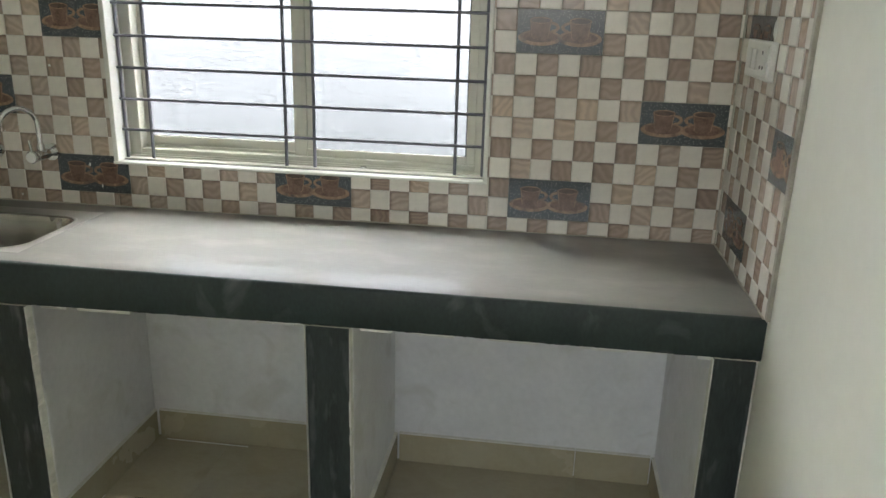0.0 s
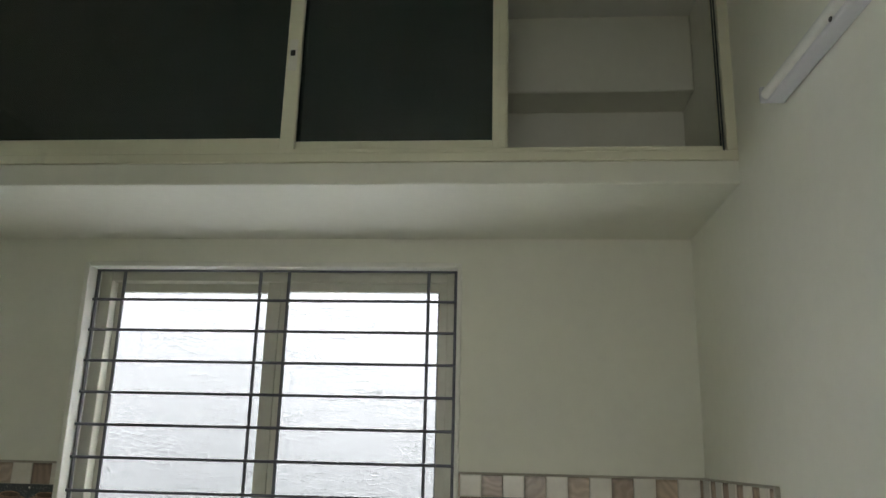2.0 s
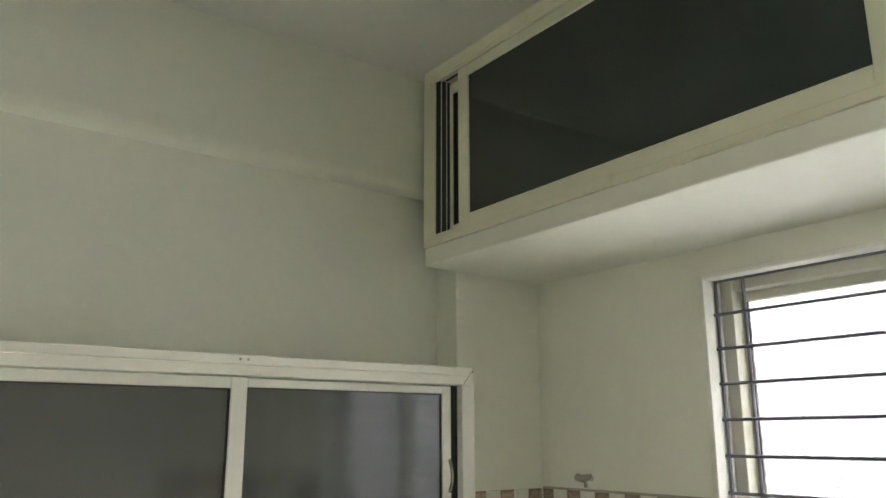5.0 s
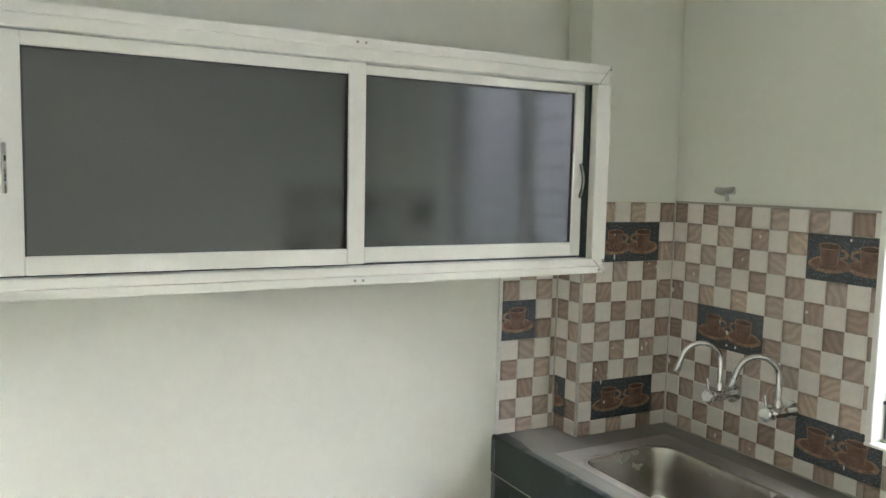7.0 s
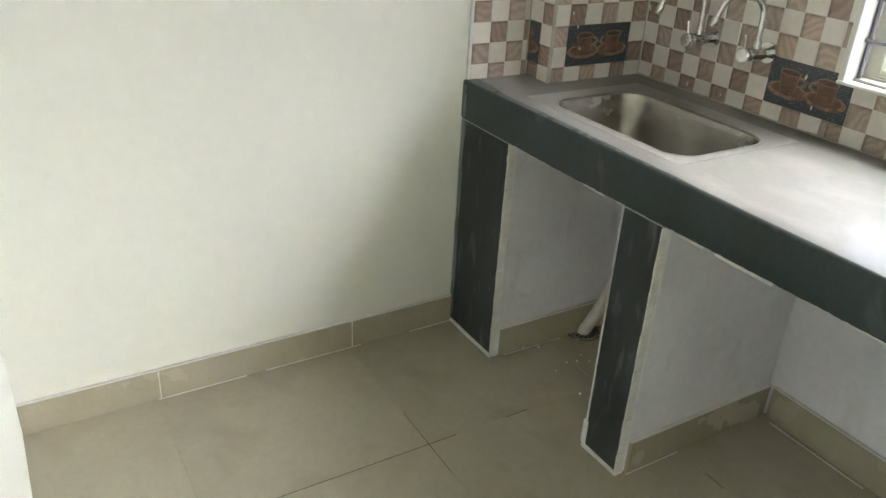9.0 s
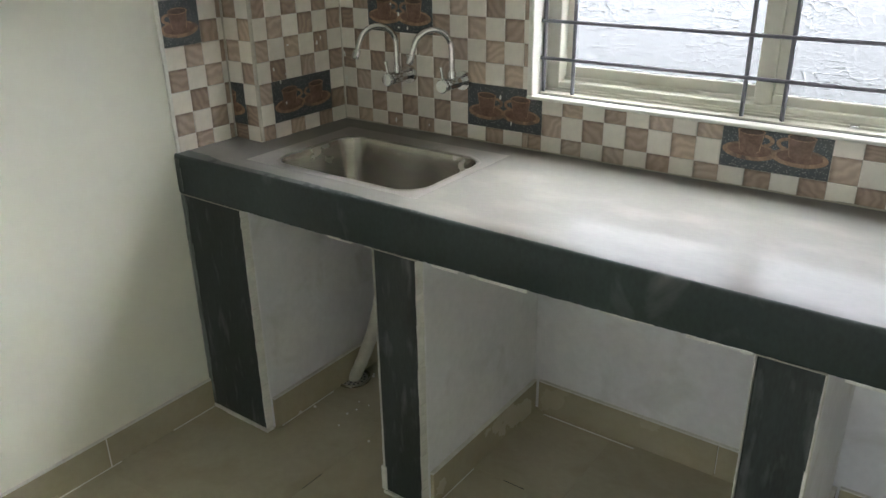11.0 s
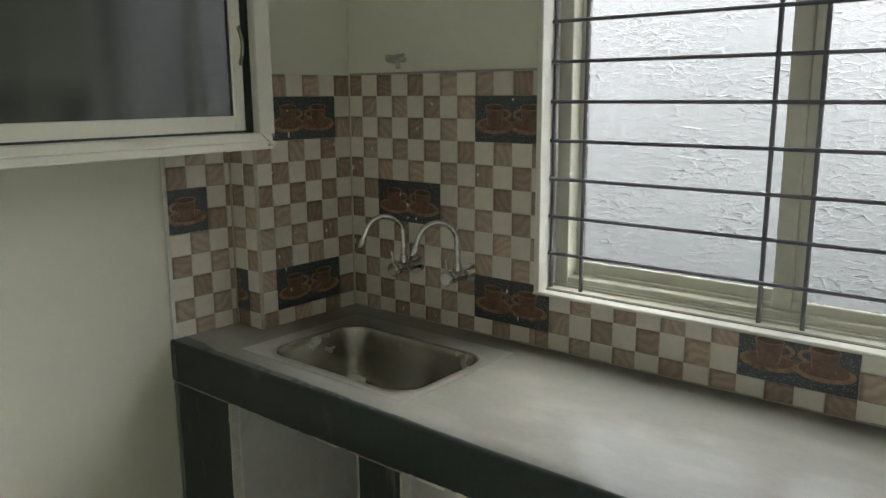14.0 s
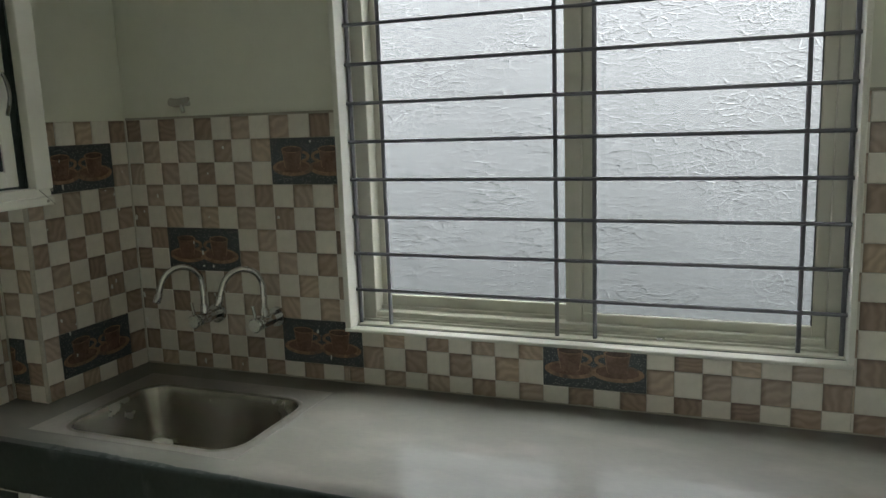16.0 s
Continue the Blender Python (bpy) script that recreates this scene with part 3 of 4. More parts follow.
def ring_plate(bm, outer, hole, z, thick):
    """A plate with a rounded hole through it; outer: x0, x1, y0, y1."""
    x0, x1, y0, y1 = outer
    cx, cy = sum(p[0] for p in hole) / len(hole), sum(p[1] for p in hole) / len(hole)
    far = []
    for px, py in hole:
        dx, dy = px - cx, py - cy
        k = min(((x1 if dx > 0 else x0) - cx) / dx if abs(dx) > 1e-6 else 1e9, ((y1 if dy > 0 else y0) - cy) / dy if abs(dy) > 1e-6 else 1e9)
        far.append((cx + k * dx, cy + k * dy))
    corners = [(x1, y1), (x0, y1), (x0, y0), (x1, y0)]
    for q in corners:
        i = min(range(len(far)), key=lambda j: (far[j][0] - q[0]) ** 2 + (far[j][1] - q[1]) ** 2)
        far[i] = q
    rows = [[bm.verts.new((x, y, zz)) for x, y in loop] for zz in (z, z - thick) for loop in (far, hole)]
    n = len(hole)
    for k in range(n):
        j = (k + 1) % n
        bm.faces.new((rows[0][k], rows[0][j], rows[1][j], rows[1][k]))
        bm.faces.new((rows[2][k], rows[3][k], rows[3][j], rows[2][j]))
        bm.faces.new((rows[1][k], rows[1][j], rows[3][j], rows[3][k]))
        bm.faces.new((rows[0][k], rows[2][k], rows[2][j], rows[0][j]))


def edge_z(x):
    """Underside of the edge strip, which hangs a little lower at the sink."""
    return 0.727 + 0.0135 * min(1.0, max(0.0, (x + 0.1) / 1.1))


def build_counter():
    c = thing("kitchen_counter", (0.73, -0.28, 0), "long black stone kitchen counter on white plastered piers", "counter")
    top = bmesh.new()
    ring_plate(top, (-0.43, 0.25, -0.535, -0.03), rounded(SX0 - 0.006, SX1 + 0.006, SY0 - 0.006, SY1 + 0.006, 0.07), TOP, 0.03)
    for r in ((XL, -0.43, -0.535, YB - 0.002), (0.25, XR - 0.001, -0.535, YB - 0.002), (-0.43, 0.25, -0.03, YB - 0.002)):
        box(top, r[0], r[1], r[2], r[3], TOP - 0.03, TOP)
    part("worktop", top, M_TOP, c, "dusty grey-black stone worktop")
    bm = bmesh.new()
    rng = random.Random(21)
    rings = []
    steps = 420
    for k in range(steps + 1):
        x = XL + 0.001 + (XR - XL - 0.002) * k / steps
        j = [rng.uniform(-1, 1) for _ in range(4)]
        t = TOP + 0.001
        # black paint laps over the rounded edge with a ragged border, widest at the sink end
        lap = 0.008 + 0.016 * max(0.0, min(1.0, (0.45 - x) / 0.6)) + 0.02 * max(0.0, min(1.0, (-0.42 - x) / 0.1))
        rag = 0.35 + 0.65 * max(0.0, min(1.0, (0.5 - x) / 0.4))
        lap += rag * (0.004 * noise.noise(Vector((x * 14, 0, 0))) + 0.003 * noise.noise(Vector((x * 55, 3, 0))))
        lap = max(0.0065, min(lap, 0.044))
        wear = 0.0006 * noise.noise(Vector((x * 30, 7, 0)))
        low = edge_z(x)
        prof = [(-0.535, t), (YF + lap, t - 0.0001), (YF + 0.0045 + wear, t - 0.001), (YF + 0.0014 + wear, t - 0.004 + 0.0004 * j[0]), (YF, t - 0.009),
                (YF + 0.0002 * j[1], low + 0.0075), (YF + 0.003, low + 0.0012 * j[2]), (-0.535, low)]
        rings.append([bm.verts.new((x, y, z)) for y, z in prof])
    for a, b in zip(rings, rings[1:]):
        for k in range(8):
            f = bm.faces.new((a[k], a[(k + 1) % 8], b[(k + 1) % 8], b[k]))
            f.material_index = 1 if k < 1 else 0
    bm.faces.new(rings[0])
    bm.faces.new(rings[-1][::-1])
    part("nosing", bm, M_STONE, c, "black painted stone edge, paint lapping onto the top", True).data.materials.append(M_TOP)
    part("soffit", boxes([(XL + 0.001, SX0 - 0.01, -0.558, YB - 0.002, 0.752, TOP - 0.0305), (SX1 + 0.01, XR - 0.001, -0.558, YB - 0.002, 0.752, TOP - 0.0305),
                          (SX0 - 0.01, SX1 + 0.01, -0.558, SY0 - 0.01, 0.752, TOP - 0.0305), (SX0 - 0.01, SX1 + 0.01, SY1 + 0.01, YB - 0.002, 0.752, TOP - 0.0305)]), M_WHITEWASH, c)
    part("back_plaster", boxes([(XL + 0.002, XR - 0.002, YB - 0.004, YB - 0.0005, 0.0, 0.7515)]), M_WHITEWASH, c, "rough white plastered back")
    legs = ((XL + 0.001, -0.345), (0.118, 0.256), (1.000, 1.124), (1.984, XR - 0.001))
    for n, (a, b) in enumerate(legs):
        p = part("pier", boxes([(a + 0.004, b - 0.004, -0.553, YB - 0.0045, 0, 0.7515)], 0.004, 2), M_WHITEWASH, c, "rough white plastered pier")
        part("pier_facing", boxes([(a + 0.006, b - 0.008, -0.5795, -0.553, 0.012, edge_z(a) - 0.0005)], 0.003, 2), M_LEG, p, "chalky black stone facing")
        rng = random.Random(n)
        edge = bmesh.new()
        for x in (a + 0.003, b - 0.006):
            z = 0.012
            while z < edge_z(a) - 0.012:
                h = rng.uniform(0.012, 0.045)
                w = rng.uniform(0.0008, 0.0034) * (0.45 if x < a + 0.01 else 1.0)
                box(edge, x - w, x + w, -0.5802 - rng.uniform(0, 0.0015), -0.5535, z, min(edge_z(a) - 0.003, z + h), 0.0015)
                z += h
        x = a
        while x < b:
            h = rng.uniform(0.02, 0.04)
            box(edge, x, min(b, x + h), -0.582 - rng.uniform(0, 0.003), -0.5535, 0.0005, rng.uniform(0.008, 0.014), 0.0015)
            x += h
        part("joint_line", boxes([(a + 0.004, b - 0.004, -0.5812, -0.5535, edge_z(a) - 0.0022, edge_z(a) - 0.0004)]), M_GROUT, p)
        if n == 1:
            part("cement_patch", boxes([(a - 0.006, a + 0.012, -0.583, -0.5555, 0.012, 0.09)], 0.003, 2), M_CEMENT, p, "white cement patch")
        tagged(part("cement_edge", edge, M_CEMENT, p, "uneven white cement edge"), kind="stuff")
    # paint rubbed thin where the counter meets the wall
    worn = bmesh.new()
    for z0, z1 in ((0.02, edge_z(XL) - 0.004), (edge_z(XL) + 0.008, TOP - 0.012)):
        front = -0.5805 if z0 < 0.1 else YF - 0.0008
        z = z0
        while z < z1:
            w = 0.022 + 0.006 * noise.noise(Vector((0, 5, z * 14))) + 0.003 * noise.noise(Vector((2, 5, z * 60)))
            box(worn, XL + 0.0012, XL + w, front, front + 0.004, z, min(z1, z + 0.012))
            z += 0.012
    bmesh.ops.remove_doubles(worn, verts=worn.verts, dist=0.0001)
    part("worn_paint", worn, M_WORN, c, "grey-green worn paint streak")
    # white cement smears under the nosing
    rng = random.Random(5)
    e = bmesh.new()
    for a, b in ((-0.345, 0.118), (0.256, 1.0), (1.124, 1.984)):
        x = a
        while x < b:
            w = rng.uniform(0.02, 0.09)
            if rng.random() < 0.45:
                box(e, x, min(b, x + w), YF + 0.002, YF + 0.02, edge_z(x) - rng.uniform(0.002, 0.007), edge_z(x) + 0.001, 0.0012)
            x += w
    tagged(part("cement_bead", e, M_CEMENT, c, "white cement smear"), kind="stuff")


build_counter()


def build_sink():
    s = thing("kitchen_sink", (-0.08, -0.33, TOP), "stainless steel single bowl sink set in the counter", "sink")
    bm = bmesh.new()
    ring_plate(bm, (-0.388, 0.197, -0.506, -0.084), rounded(SX0, SX1, SY0, SY1, 0.07), TOP + 0.0007, 0.0005)
    part("rim", bm, M_FLANGE, s, "dull cement-smeared steel rim")
    bm = bmesh.new()
    rings = []
    for inset, z, r in ((-0.005, TOP + 0.0008, 0.074), (-0.002, TOP + 0.002, 0.072), (0.001, TOP + 0.0024, 0.07), (0.004, TOP + 0.001, 0.068), (0.005, TOP - 0.004, 0.067)):
        loop = rounded(SX0 + inset, SX1 - inset, SY0 + inset, SY1 - inset, r, 14)
        rings.append([bm.verts.new((x + 0.0015 * noise.noise(Vector((x * 30, y * 30, inset * 90))), y + 0.0015 * noise.noise(Vector((x * 30, y * 30, 5))), z + 0.0006 * noise.noise(Vector((x * 40, y * 40, 9))))) for x, y in loop])
    for a, b in zip(rings, rings[1:]):
        for k in range(len(a)):
            bm.faces.new((a[k], a[(k + 1) % len(a)], b[(k + 1) % len(a)], b[k]))
    part("lip", bm, M_LIP, s, "worn pale steel lip", True)
    bm = bmesh.new()
    rings = []
    for inset, z, r in ((0.0052, TOP - 0.003, 0.067), (0.010, TOP - 0.02, 0.066), (0.022, TOP - 0.12, 0.06), (0.034, TOP - 0.15, 0.055), (0.065, TOP - 0.166, 0.045), (0.12, TOP - 0.170, 0.02)):
        rings.append([bm.verts.new((x, y, z)) for x, y in rounded(SX0 + inset, SX1 - inset, SY0 + inset, SY1 - inset, r)])
    for a, b in zip(rings, rings[1:]):
        for k in range(len(a)):
            bm.faces.new((a[k], a[(k + 1) % len(a)], b[(k + 1) % len(a)], b[k]))
    bm.faces.new(rings[-1])
    part("bowl", bm, M_STEEL, s, "stained stainless steel bowl", True)
    bm = bmesh.new()
    rod(bm, (-0.08, -0.33, TOP - 0.170), (-0.08, -0.33, TOP - 0.166), 0.04, 24)
    d = part("waste", bm, M_CHROME, s, "round steel waste", True)
    part("waste_hole", rod(bmesh.new(), (-0.08, -0.33, TOP - 0.166), (-0.08, -0.33, TOP - 0.1655), 0.022, 20), M_BLACK, d)


build_sink()
bm = bmesh.new()
bmesh.ops.create_icosphere(bm, subdivisions=2, radius=0.5)
for v in bm.verts:
    v.co *= 1 + 0.35 * noise.noise(v.co * 3)
for v in bm.verts:
    v.co = Vector((v.co.x * 0.1, v.co.y * 0.06, max(v.co.z, -0.3) * 0.03)) + Vector((-0.283, -0.2, TOP - 0.150))
tagged(new("cement_lump", mesh_of("cement_lump", bm, M_CEMENT, True)), "small pale lump of cement lying in the sink", "debris")


# ---- taps ----
def build_tap():
    t = thing("wall_tap", (0, 0, 0), "chrome wall tap with a swan-neck spout above the sink", "tap", "pair of taps over the sink")
    part("flange", rod(bmesh.new(), (0, -0.012, 0), (0, -0.001, 0), 0.027, 24), M_CHROME, t, smooth=True)
    b = bmesh.new()
    tube(b, [(0, -0.012, 0), (0, -0.03, 0), (0, -0.034, 0), (0, -0.085, 0), (0, -0.09, 0), (0, -0.108, 0), (0, -0.112, 0)], [0.013, 0.013, 0.017, 0.017, 0.014, 0.020, 0.017], 18)
    part("body", b, M_CHROME, t, smooth=True)
    h = part("lever", rod(bmesh.new(), (0, -0.103, 0.015), (-0.004, -0.106, 0.052), 0.0045, 10), M_CHROME, t, smooth=True)
    b = bmesh.new()
    tube(b, [(0, -0.06, 0.012), (0, -0.06, 0.03), (0, -0.06, 0.034), (0, -0.06, 0.038)], [0.012, 0.012, 0.010, 0.010], 14)
    part("collar", b, M_CHROME, t, smooth=True)
    d = Vector((-0.55, -0.835, 0))
    p0 = Vector((0, -0.06, 0.034))
    rise, r = Vector((0, 0, 0.06)), 0.056
    pts = [p0, p0 + rise * 0.5, p0 + rise]
    for k in range(1, 15):
        a = radians(167) * k / 14
        pts.append(p0 + rise + d * (r - r * math.cos(a)) + Vector((0, 0, r * math.sin(a))))
    way = (pts[-1] - pts[-2]).normalized()
    pts.append(pts[-1] + way * 0.022)
    b = bmesh.new()
    tube(b, pts, 0.0082, 14)
    tube(b, [pts[-1] - way * 0.003, pts[-1], pts[-1] + way * 0.022, pts[-1] + way * 0.025], [0.0082, 0.0104, 0.0104, 0.0085], 14)
    tube(b, [p0 + rise * 0.5, p0 + rise * 0.52, p0 + rise * 0.6], [0.0098, 0.0098, 0.0085], 14)
    part("spout", b, M_CHROME, t, "polished curved spout", True)
    return t


tap = build_tap()
tap.location = (-0.208, -0.001, 1.014)
copy_thing(tap, pose(-0.011, -0.001, 1.016))

# capped water outlet on the bare wall
v = thing("angle_valve", (-0.262, YB, 1.6), "small grey angle valve on the bare wall above tiles", "valve")
part("stem", rod(bmesh.new(), (-0.262, YB, 1.6), (-0.262, -0.03, 1.6), 0.008), M_CHROME, v, smooth=True)
part("knob", tube(bmesh.new(), [(-0.285, -0.032, 1.604), (-0.262, -0.034, 1.6), (-0.236, -0.03, 1.606), (-0.226, -0.03, 1.612)], [0.011, 0.012, 0.009, 0.005], 10), M_GROUT, v, smooth=True)
part("spindle", rod(bmesh.new(), (-0.25, -0.032, 1.595), (-0.243, -0.034, 1.575), 0.006), M_CHROME, v, smooth=True)

# ---- under the sink ----
h = thing("waste_hose", (-0.33, -0.19, 0), "dirty white plastic waste hose under the sink", "hose")
pts = []
for k in range(25):
    s = k / 24
    pts.append((-0.078 - 0.252 * s + 0.035 * math.sin(math.pi * s), -0.33 + 0.125 * s ** 0.5, 0.66 * (1 - s) + 0.004))
bm = bmesh.new()
tube(bm, pts, [0.02 + 0.0015 * (k % 2) for k in range(25)], 14)
part("hose", bm, M_PVC, h, smooth=True)
g = thing("floor_drain", (-0.335, -0.205, 0), "round dark steel floor drain grate", "drain")
bm = bmesh.new()
tube(bm, [(-0.335 + 0.056 * math.cos(2 * math.pi * k / 24), -0.205 + 0.056 * math.sin(2 * math.pi * k / 24), 0.004) for k in range(25)], 0.005, 8)
part("ring", bm, M_STEEL, g, smooth=True)
part("plate", rod(bmesh.new(), (-0.335, -0.205, 0.0005), (-0.335, -0.205, 0.003), 0.05, 24), M_GROUT, g)
for r_, count in ((0.014, 6), (0.027, 11), (0.04, 16)):
    for k in range(count):
        a = 2 * math.pi * k / count
        part("slot", rod(bmesh.new(), (-0.335 + r_ * math.cos(a), -0.205 + r_ * math.sin(a), 0.0028), (-0.335 + r_ * math.cos(a), -0.205 + r_ * math.sin(a), 0.0034), 0.0042, 8), M_BLACK, g)
bm = bmesh.new()
bmesh.ops.create_icosphere(bm, subdivisions=1, radius=0.5)
for v in bm.verts:
    v.co = Vector((v.co.x * 0.045, v.co.y * 0.018, max(v.co.z, -0.35) * 0.016)) + Vector((-0.35, -0.452, 0.006))
tagged(new("plaster_crumb", mesh_of("plaster_crumb", bm, M_CEMENT)), "small white crumb of plaster on the floor", "debris")

rng = random.Random(17)
bm = bmesh.new()
for k in range(16):
    cx, cy = rng.uniform(-0.33, 0.1), rng.uniform(-0.5, -0.12)
    r = rng.uniform(0.002, 0.0055)
    b2 = bmesh.ops.create_icosphere(bm, subdivisions=1, radius=r)
    for v in b2["verts"]:
        v.co = Vector((v.co.x * rng.uniform(0.8, 1.4), v.co.y, max(v.co.z, -r * 0.4) * 0.7)) + Vector((cx, cy, r * 0.28))
tagged(new("cement_crumbs", mesh_of("cement_crumbs", bm, M_CEMENT)), "scattered grey crumbs of cement under the sink", "debris", kind="stuff")

# ---- switch socket and light batten ----
s = thing("wall_socket", (2.085, -0.24, 1.396), "white modular socket plate on the tiled wall", "socket")
part("plate", boxes([(2.068, 2.0845, -0.36, -0.127, 1.35, 1.442)], 0.004, 3), M_PLASTIC, s)
for y in (-0.175, -0.22):
    part("switch", boxes([(2.0645, 2.069, y - 0.018, y + 0.018, 1.371, 1.421)], 0.002, 2), M_PLASTIC, s)
o = part("outlet", boxes([(2.0655, 2.069, -0.342, -0.26, 1.359, 1.433)], 0.003, 2), M_PLASTIC, s)
for y, z in ((-0.3, 1.415), (-0.287, 1.38), (-0.313, 1.38)):
    part("pin_hole", rod(bmesh.new(), (2.0645, y, z), (2.0662, y, z), 0.0045, 10), M_BLACK, o)
bm = bmesh.new()
bmesh.ops.create_icosphere(bm, subdivisions=2, radius=0.5)
for v in bm.verts:
    v.co *= 1 + 0.5 * noise.noise(v.co * 4)
    v.co = Vector((v.co.x * 0.008 + 2.0845, v.co.y * 0.03 - 0.312, v.co.z * 0.05 + 1.474))
tagged(new("cement_smear", mesh_of("cement_smear", bm, M_CEMENT, True)), "white smear of cement on the tile above the socket", "cement")

b = thing("light_batten", (2.07, -0.83, 2.306), "unlit grey-white tube light batten on the wall", "light fixture")
part("housing", boxes([(2.052, XR - 0.001, -1.88, -0.828, 2.306, 2.338)], 0.006, 3), M_BATTEN, b)
part("diffuser", tube(bmesh.new(), [(2.053, -0.836, 2.322), (2.053, -1.87, 2.322)], 0.012, 16), M_PLASTIC, b, smooth=True)
part("end_cap", boxes([(2.040, XR - 0.001, -0.836, -0.824, 2.305, 2.339)], 0.004, 2), M_BATTEN, b)
part("screw", rod(bmesh.new(), (2.05, -1.154, 2.308), (2.048, -1.154, 2.308), 0.005), M_BLACK, b)
part("cord", tube(bmesh.new(), [(2.075, -1.36, 2.312), (2.08, -1.37, 2.28), (2.084, -1.43, 2.275), (2.087, -1.52, 2.287)], 0.003, 8), M_PLASTIC, b, smooth=True)

b.location.z += 0.006
b.rotation_euler = (radians(1.9), 0, 0)

h = thing("ceiling_hook", (0.21, -0.91, ZC), "small painted fan hook cap on the ceiling", "ceiling hook")
part("cap", rod(bmesh.new(), (0.21, -0.91, ZC - 0.006), (0.21, -0.91, ZC), 0.018, 18), M_CEIL, h, smooth=True)
part("stub", rod(bmesh.new(), (0.21, -0.91, ZC - 0.016), (0.21, -0.91, ZC - 0.006), 0.006, 10), M_CEIL, h, smooth=True)

# ---- skirting ----
def skirting(name, rows, h=0.104):
    for x0, x1, y0, y1 in rows:
        o = tagged(new(name, mesh_of(name, boxes([(x0, x1, y0, y1, 0, h)], 0.0015), M_SKIRT)), "beige tile skirting with white cement joints", "skirting", kind="structure")
        part("cement_line", boxes([(x0, x1, y0, y1, h + 0.0002, h + 0.0045)]), M_CEMENT, o)


for y0, y1 in ((YR + 0.001, -1.552), (-1.549, -0.952), (-0.949, -0.577)):
    skirting("baseboard", [(XL + 0.0005, XL + 0.010, y0, y1)], 0.098)
for x0, x1 in ((-0.335, 0.112), (0.271, 0.83), (0.833, 0.99), (1.138, 1.73), (1.733, 1.974)):
    skirting("baseboard", [(x0, x1, YB - 0.0150, YB - 0.0045)])
for x in (-0.3485, 0.2525, 1.1205):
    skirting("baseboard", [(x, x + 0.011, -0.548, YB - 0.0155)])
for x in (0.111, 0.993, 1.977):
    skirting("baseboard", [(x, x + 0.0105, -0.548, YB - 0.0155)])
skirting("baseboard", [(XR - 0.010, XR - 0.0005, YR - 0.1, -0.577)])

# white cement filling the upright joints of the skirting
for y in (-1.5505, -0.9505):
    structure("trim", boxes([(XL + 0.0005, XL + 0.0106, y - 0.0014, y + 0.0014, 0.0005, 0.098)]), M_CEMENT, "pale cement joint between two skirting tiles", "trim")
# thin cement streaks left along the foot of the skirting
for x0, x1, y0, y1 in ((XL + 0.010, XL + 0.0125, -1.56, -1.3), (XL + 0.010, XL + 0.0125, -1.24, -0.92), (XL + 0.010, XL + 0.0125, -0.74, -0.585), (0.2635, 0.266, -0.55, -0.36), (-0.3375, -0.335, -0.53, -0.3), (0.3, 0.6, -0.0185, -0.0155)):
    structure("trim", boxes([(x0, x1, y0, y1, 0.0003, 0.003)], 0.0006), M_CEMENT, "thin pale cement streak along the skirting foot", "trim")

# ---- floor tiles ----
ft = boxes([(-0.2985, 0.2985, -0.2985, 0.2985, -0.0014, 0.0)], 0.0006)
fmesh = mesh_of("floor_tile", ft, M_FLOOR)
cut = 0
for i in range(-1, 5):
    for j in range(0, 9):
        x0, x1, y1, y0 = -0.077 + 0.605 * i, -0.077 + 0.605 * (i + 1), 0.253 - 0.605 * j, 0.253 - 0.605 * (j + 1)
        x0, x1, y0, y1 = max(x0, -0.84), min(x1, 2.59), max(y0, -5.0), min(y1, YB)
        if x1 - x0 < 0.03 or y1 - y0 < 0.03:
            continue
        o = new("floor_tile", fmesh)
        o.location = ((x0 + x1) / 2, (y0 + y1) / 2, 0)
        o.scale = ((x1 - x0 - 0.0012) / 0.597, (y1 - y0 - 0.0012) / 0.597, 1)
        o.parent = floor

# stretches where the joint has lost its filler and gone dark
for x0, x1, y0, y1 in ((-0.225, 0.052, -0.9578, -0.9566), (0.36, 0.424, -0.3528, -0.3512), (0.503, 0.528, -0.3526, -0.3514), (-0.0776, -0.0764, -1.43, -0.87), (-0.0775, -0.0765, -0.70, -0.625)):
    o = new("open_joint", mesh_of("open_joint", boxes([(x0, x1, y0, y1, -0.001, 0.0006)]), M_BLACK))
    o.parent = floor

# ---- wall tiles: checks and printed cup motifs ----
C = 0.061
ZT = 1.56


def check_mesh(name, material_, proud):
    bm = bmesh.new()
    h = C / 2 - 0.0004
    k = h - 0.0022
    lo = [bm.verts.new((x * h, y * h, 0)) for x, y in ((-1, -1), (1, -1), (1, 1), (-1, 1))]
    mid = [bm.verts.new((x * h, y * h, proud - 0.001)) for x, y in ((-1, -1), (1, -1), (1, 1), (-1, 1))]
    hi = [bm.verts.new((x * k, y * k, proud)) for x, y in ((-1, -1), (1, -1), (1, 1), (-1, 1))]
    for a, b in ((lo, mid), (mid, hi)):
        for i in range(4):
            bm.faces.new((a[i], a[(i + 1) % 4], b[(i + 1) % 4], b[i]))
    bm.faces.new(hi)
    return mesh_of(name, bm, material_)


CREAM = check_mesh("cream_check", M_CREAM_TILE, 0.0080)
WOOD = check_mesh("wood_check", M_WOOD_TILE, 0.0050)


def ellipse(cx, cy, rx, ry, z, n=28, a0=0, a1=360):
    return [(cx + rx * math.cos(radians(a0 + (a1 - a0) * k / n)), cy + ry * math.sin(radians(a0 + (a1 - a0) * k / n)), z) for k in range(n + (a1 - a0 < 360))]


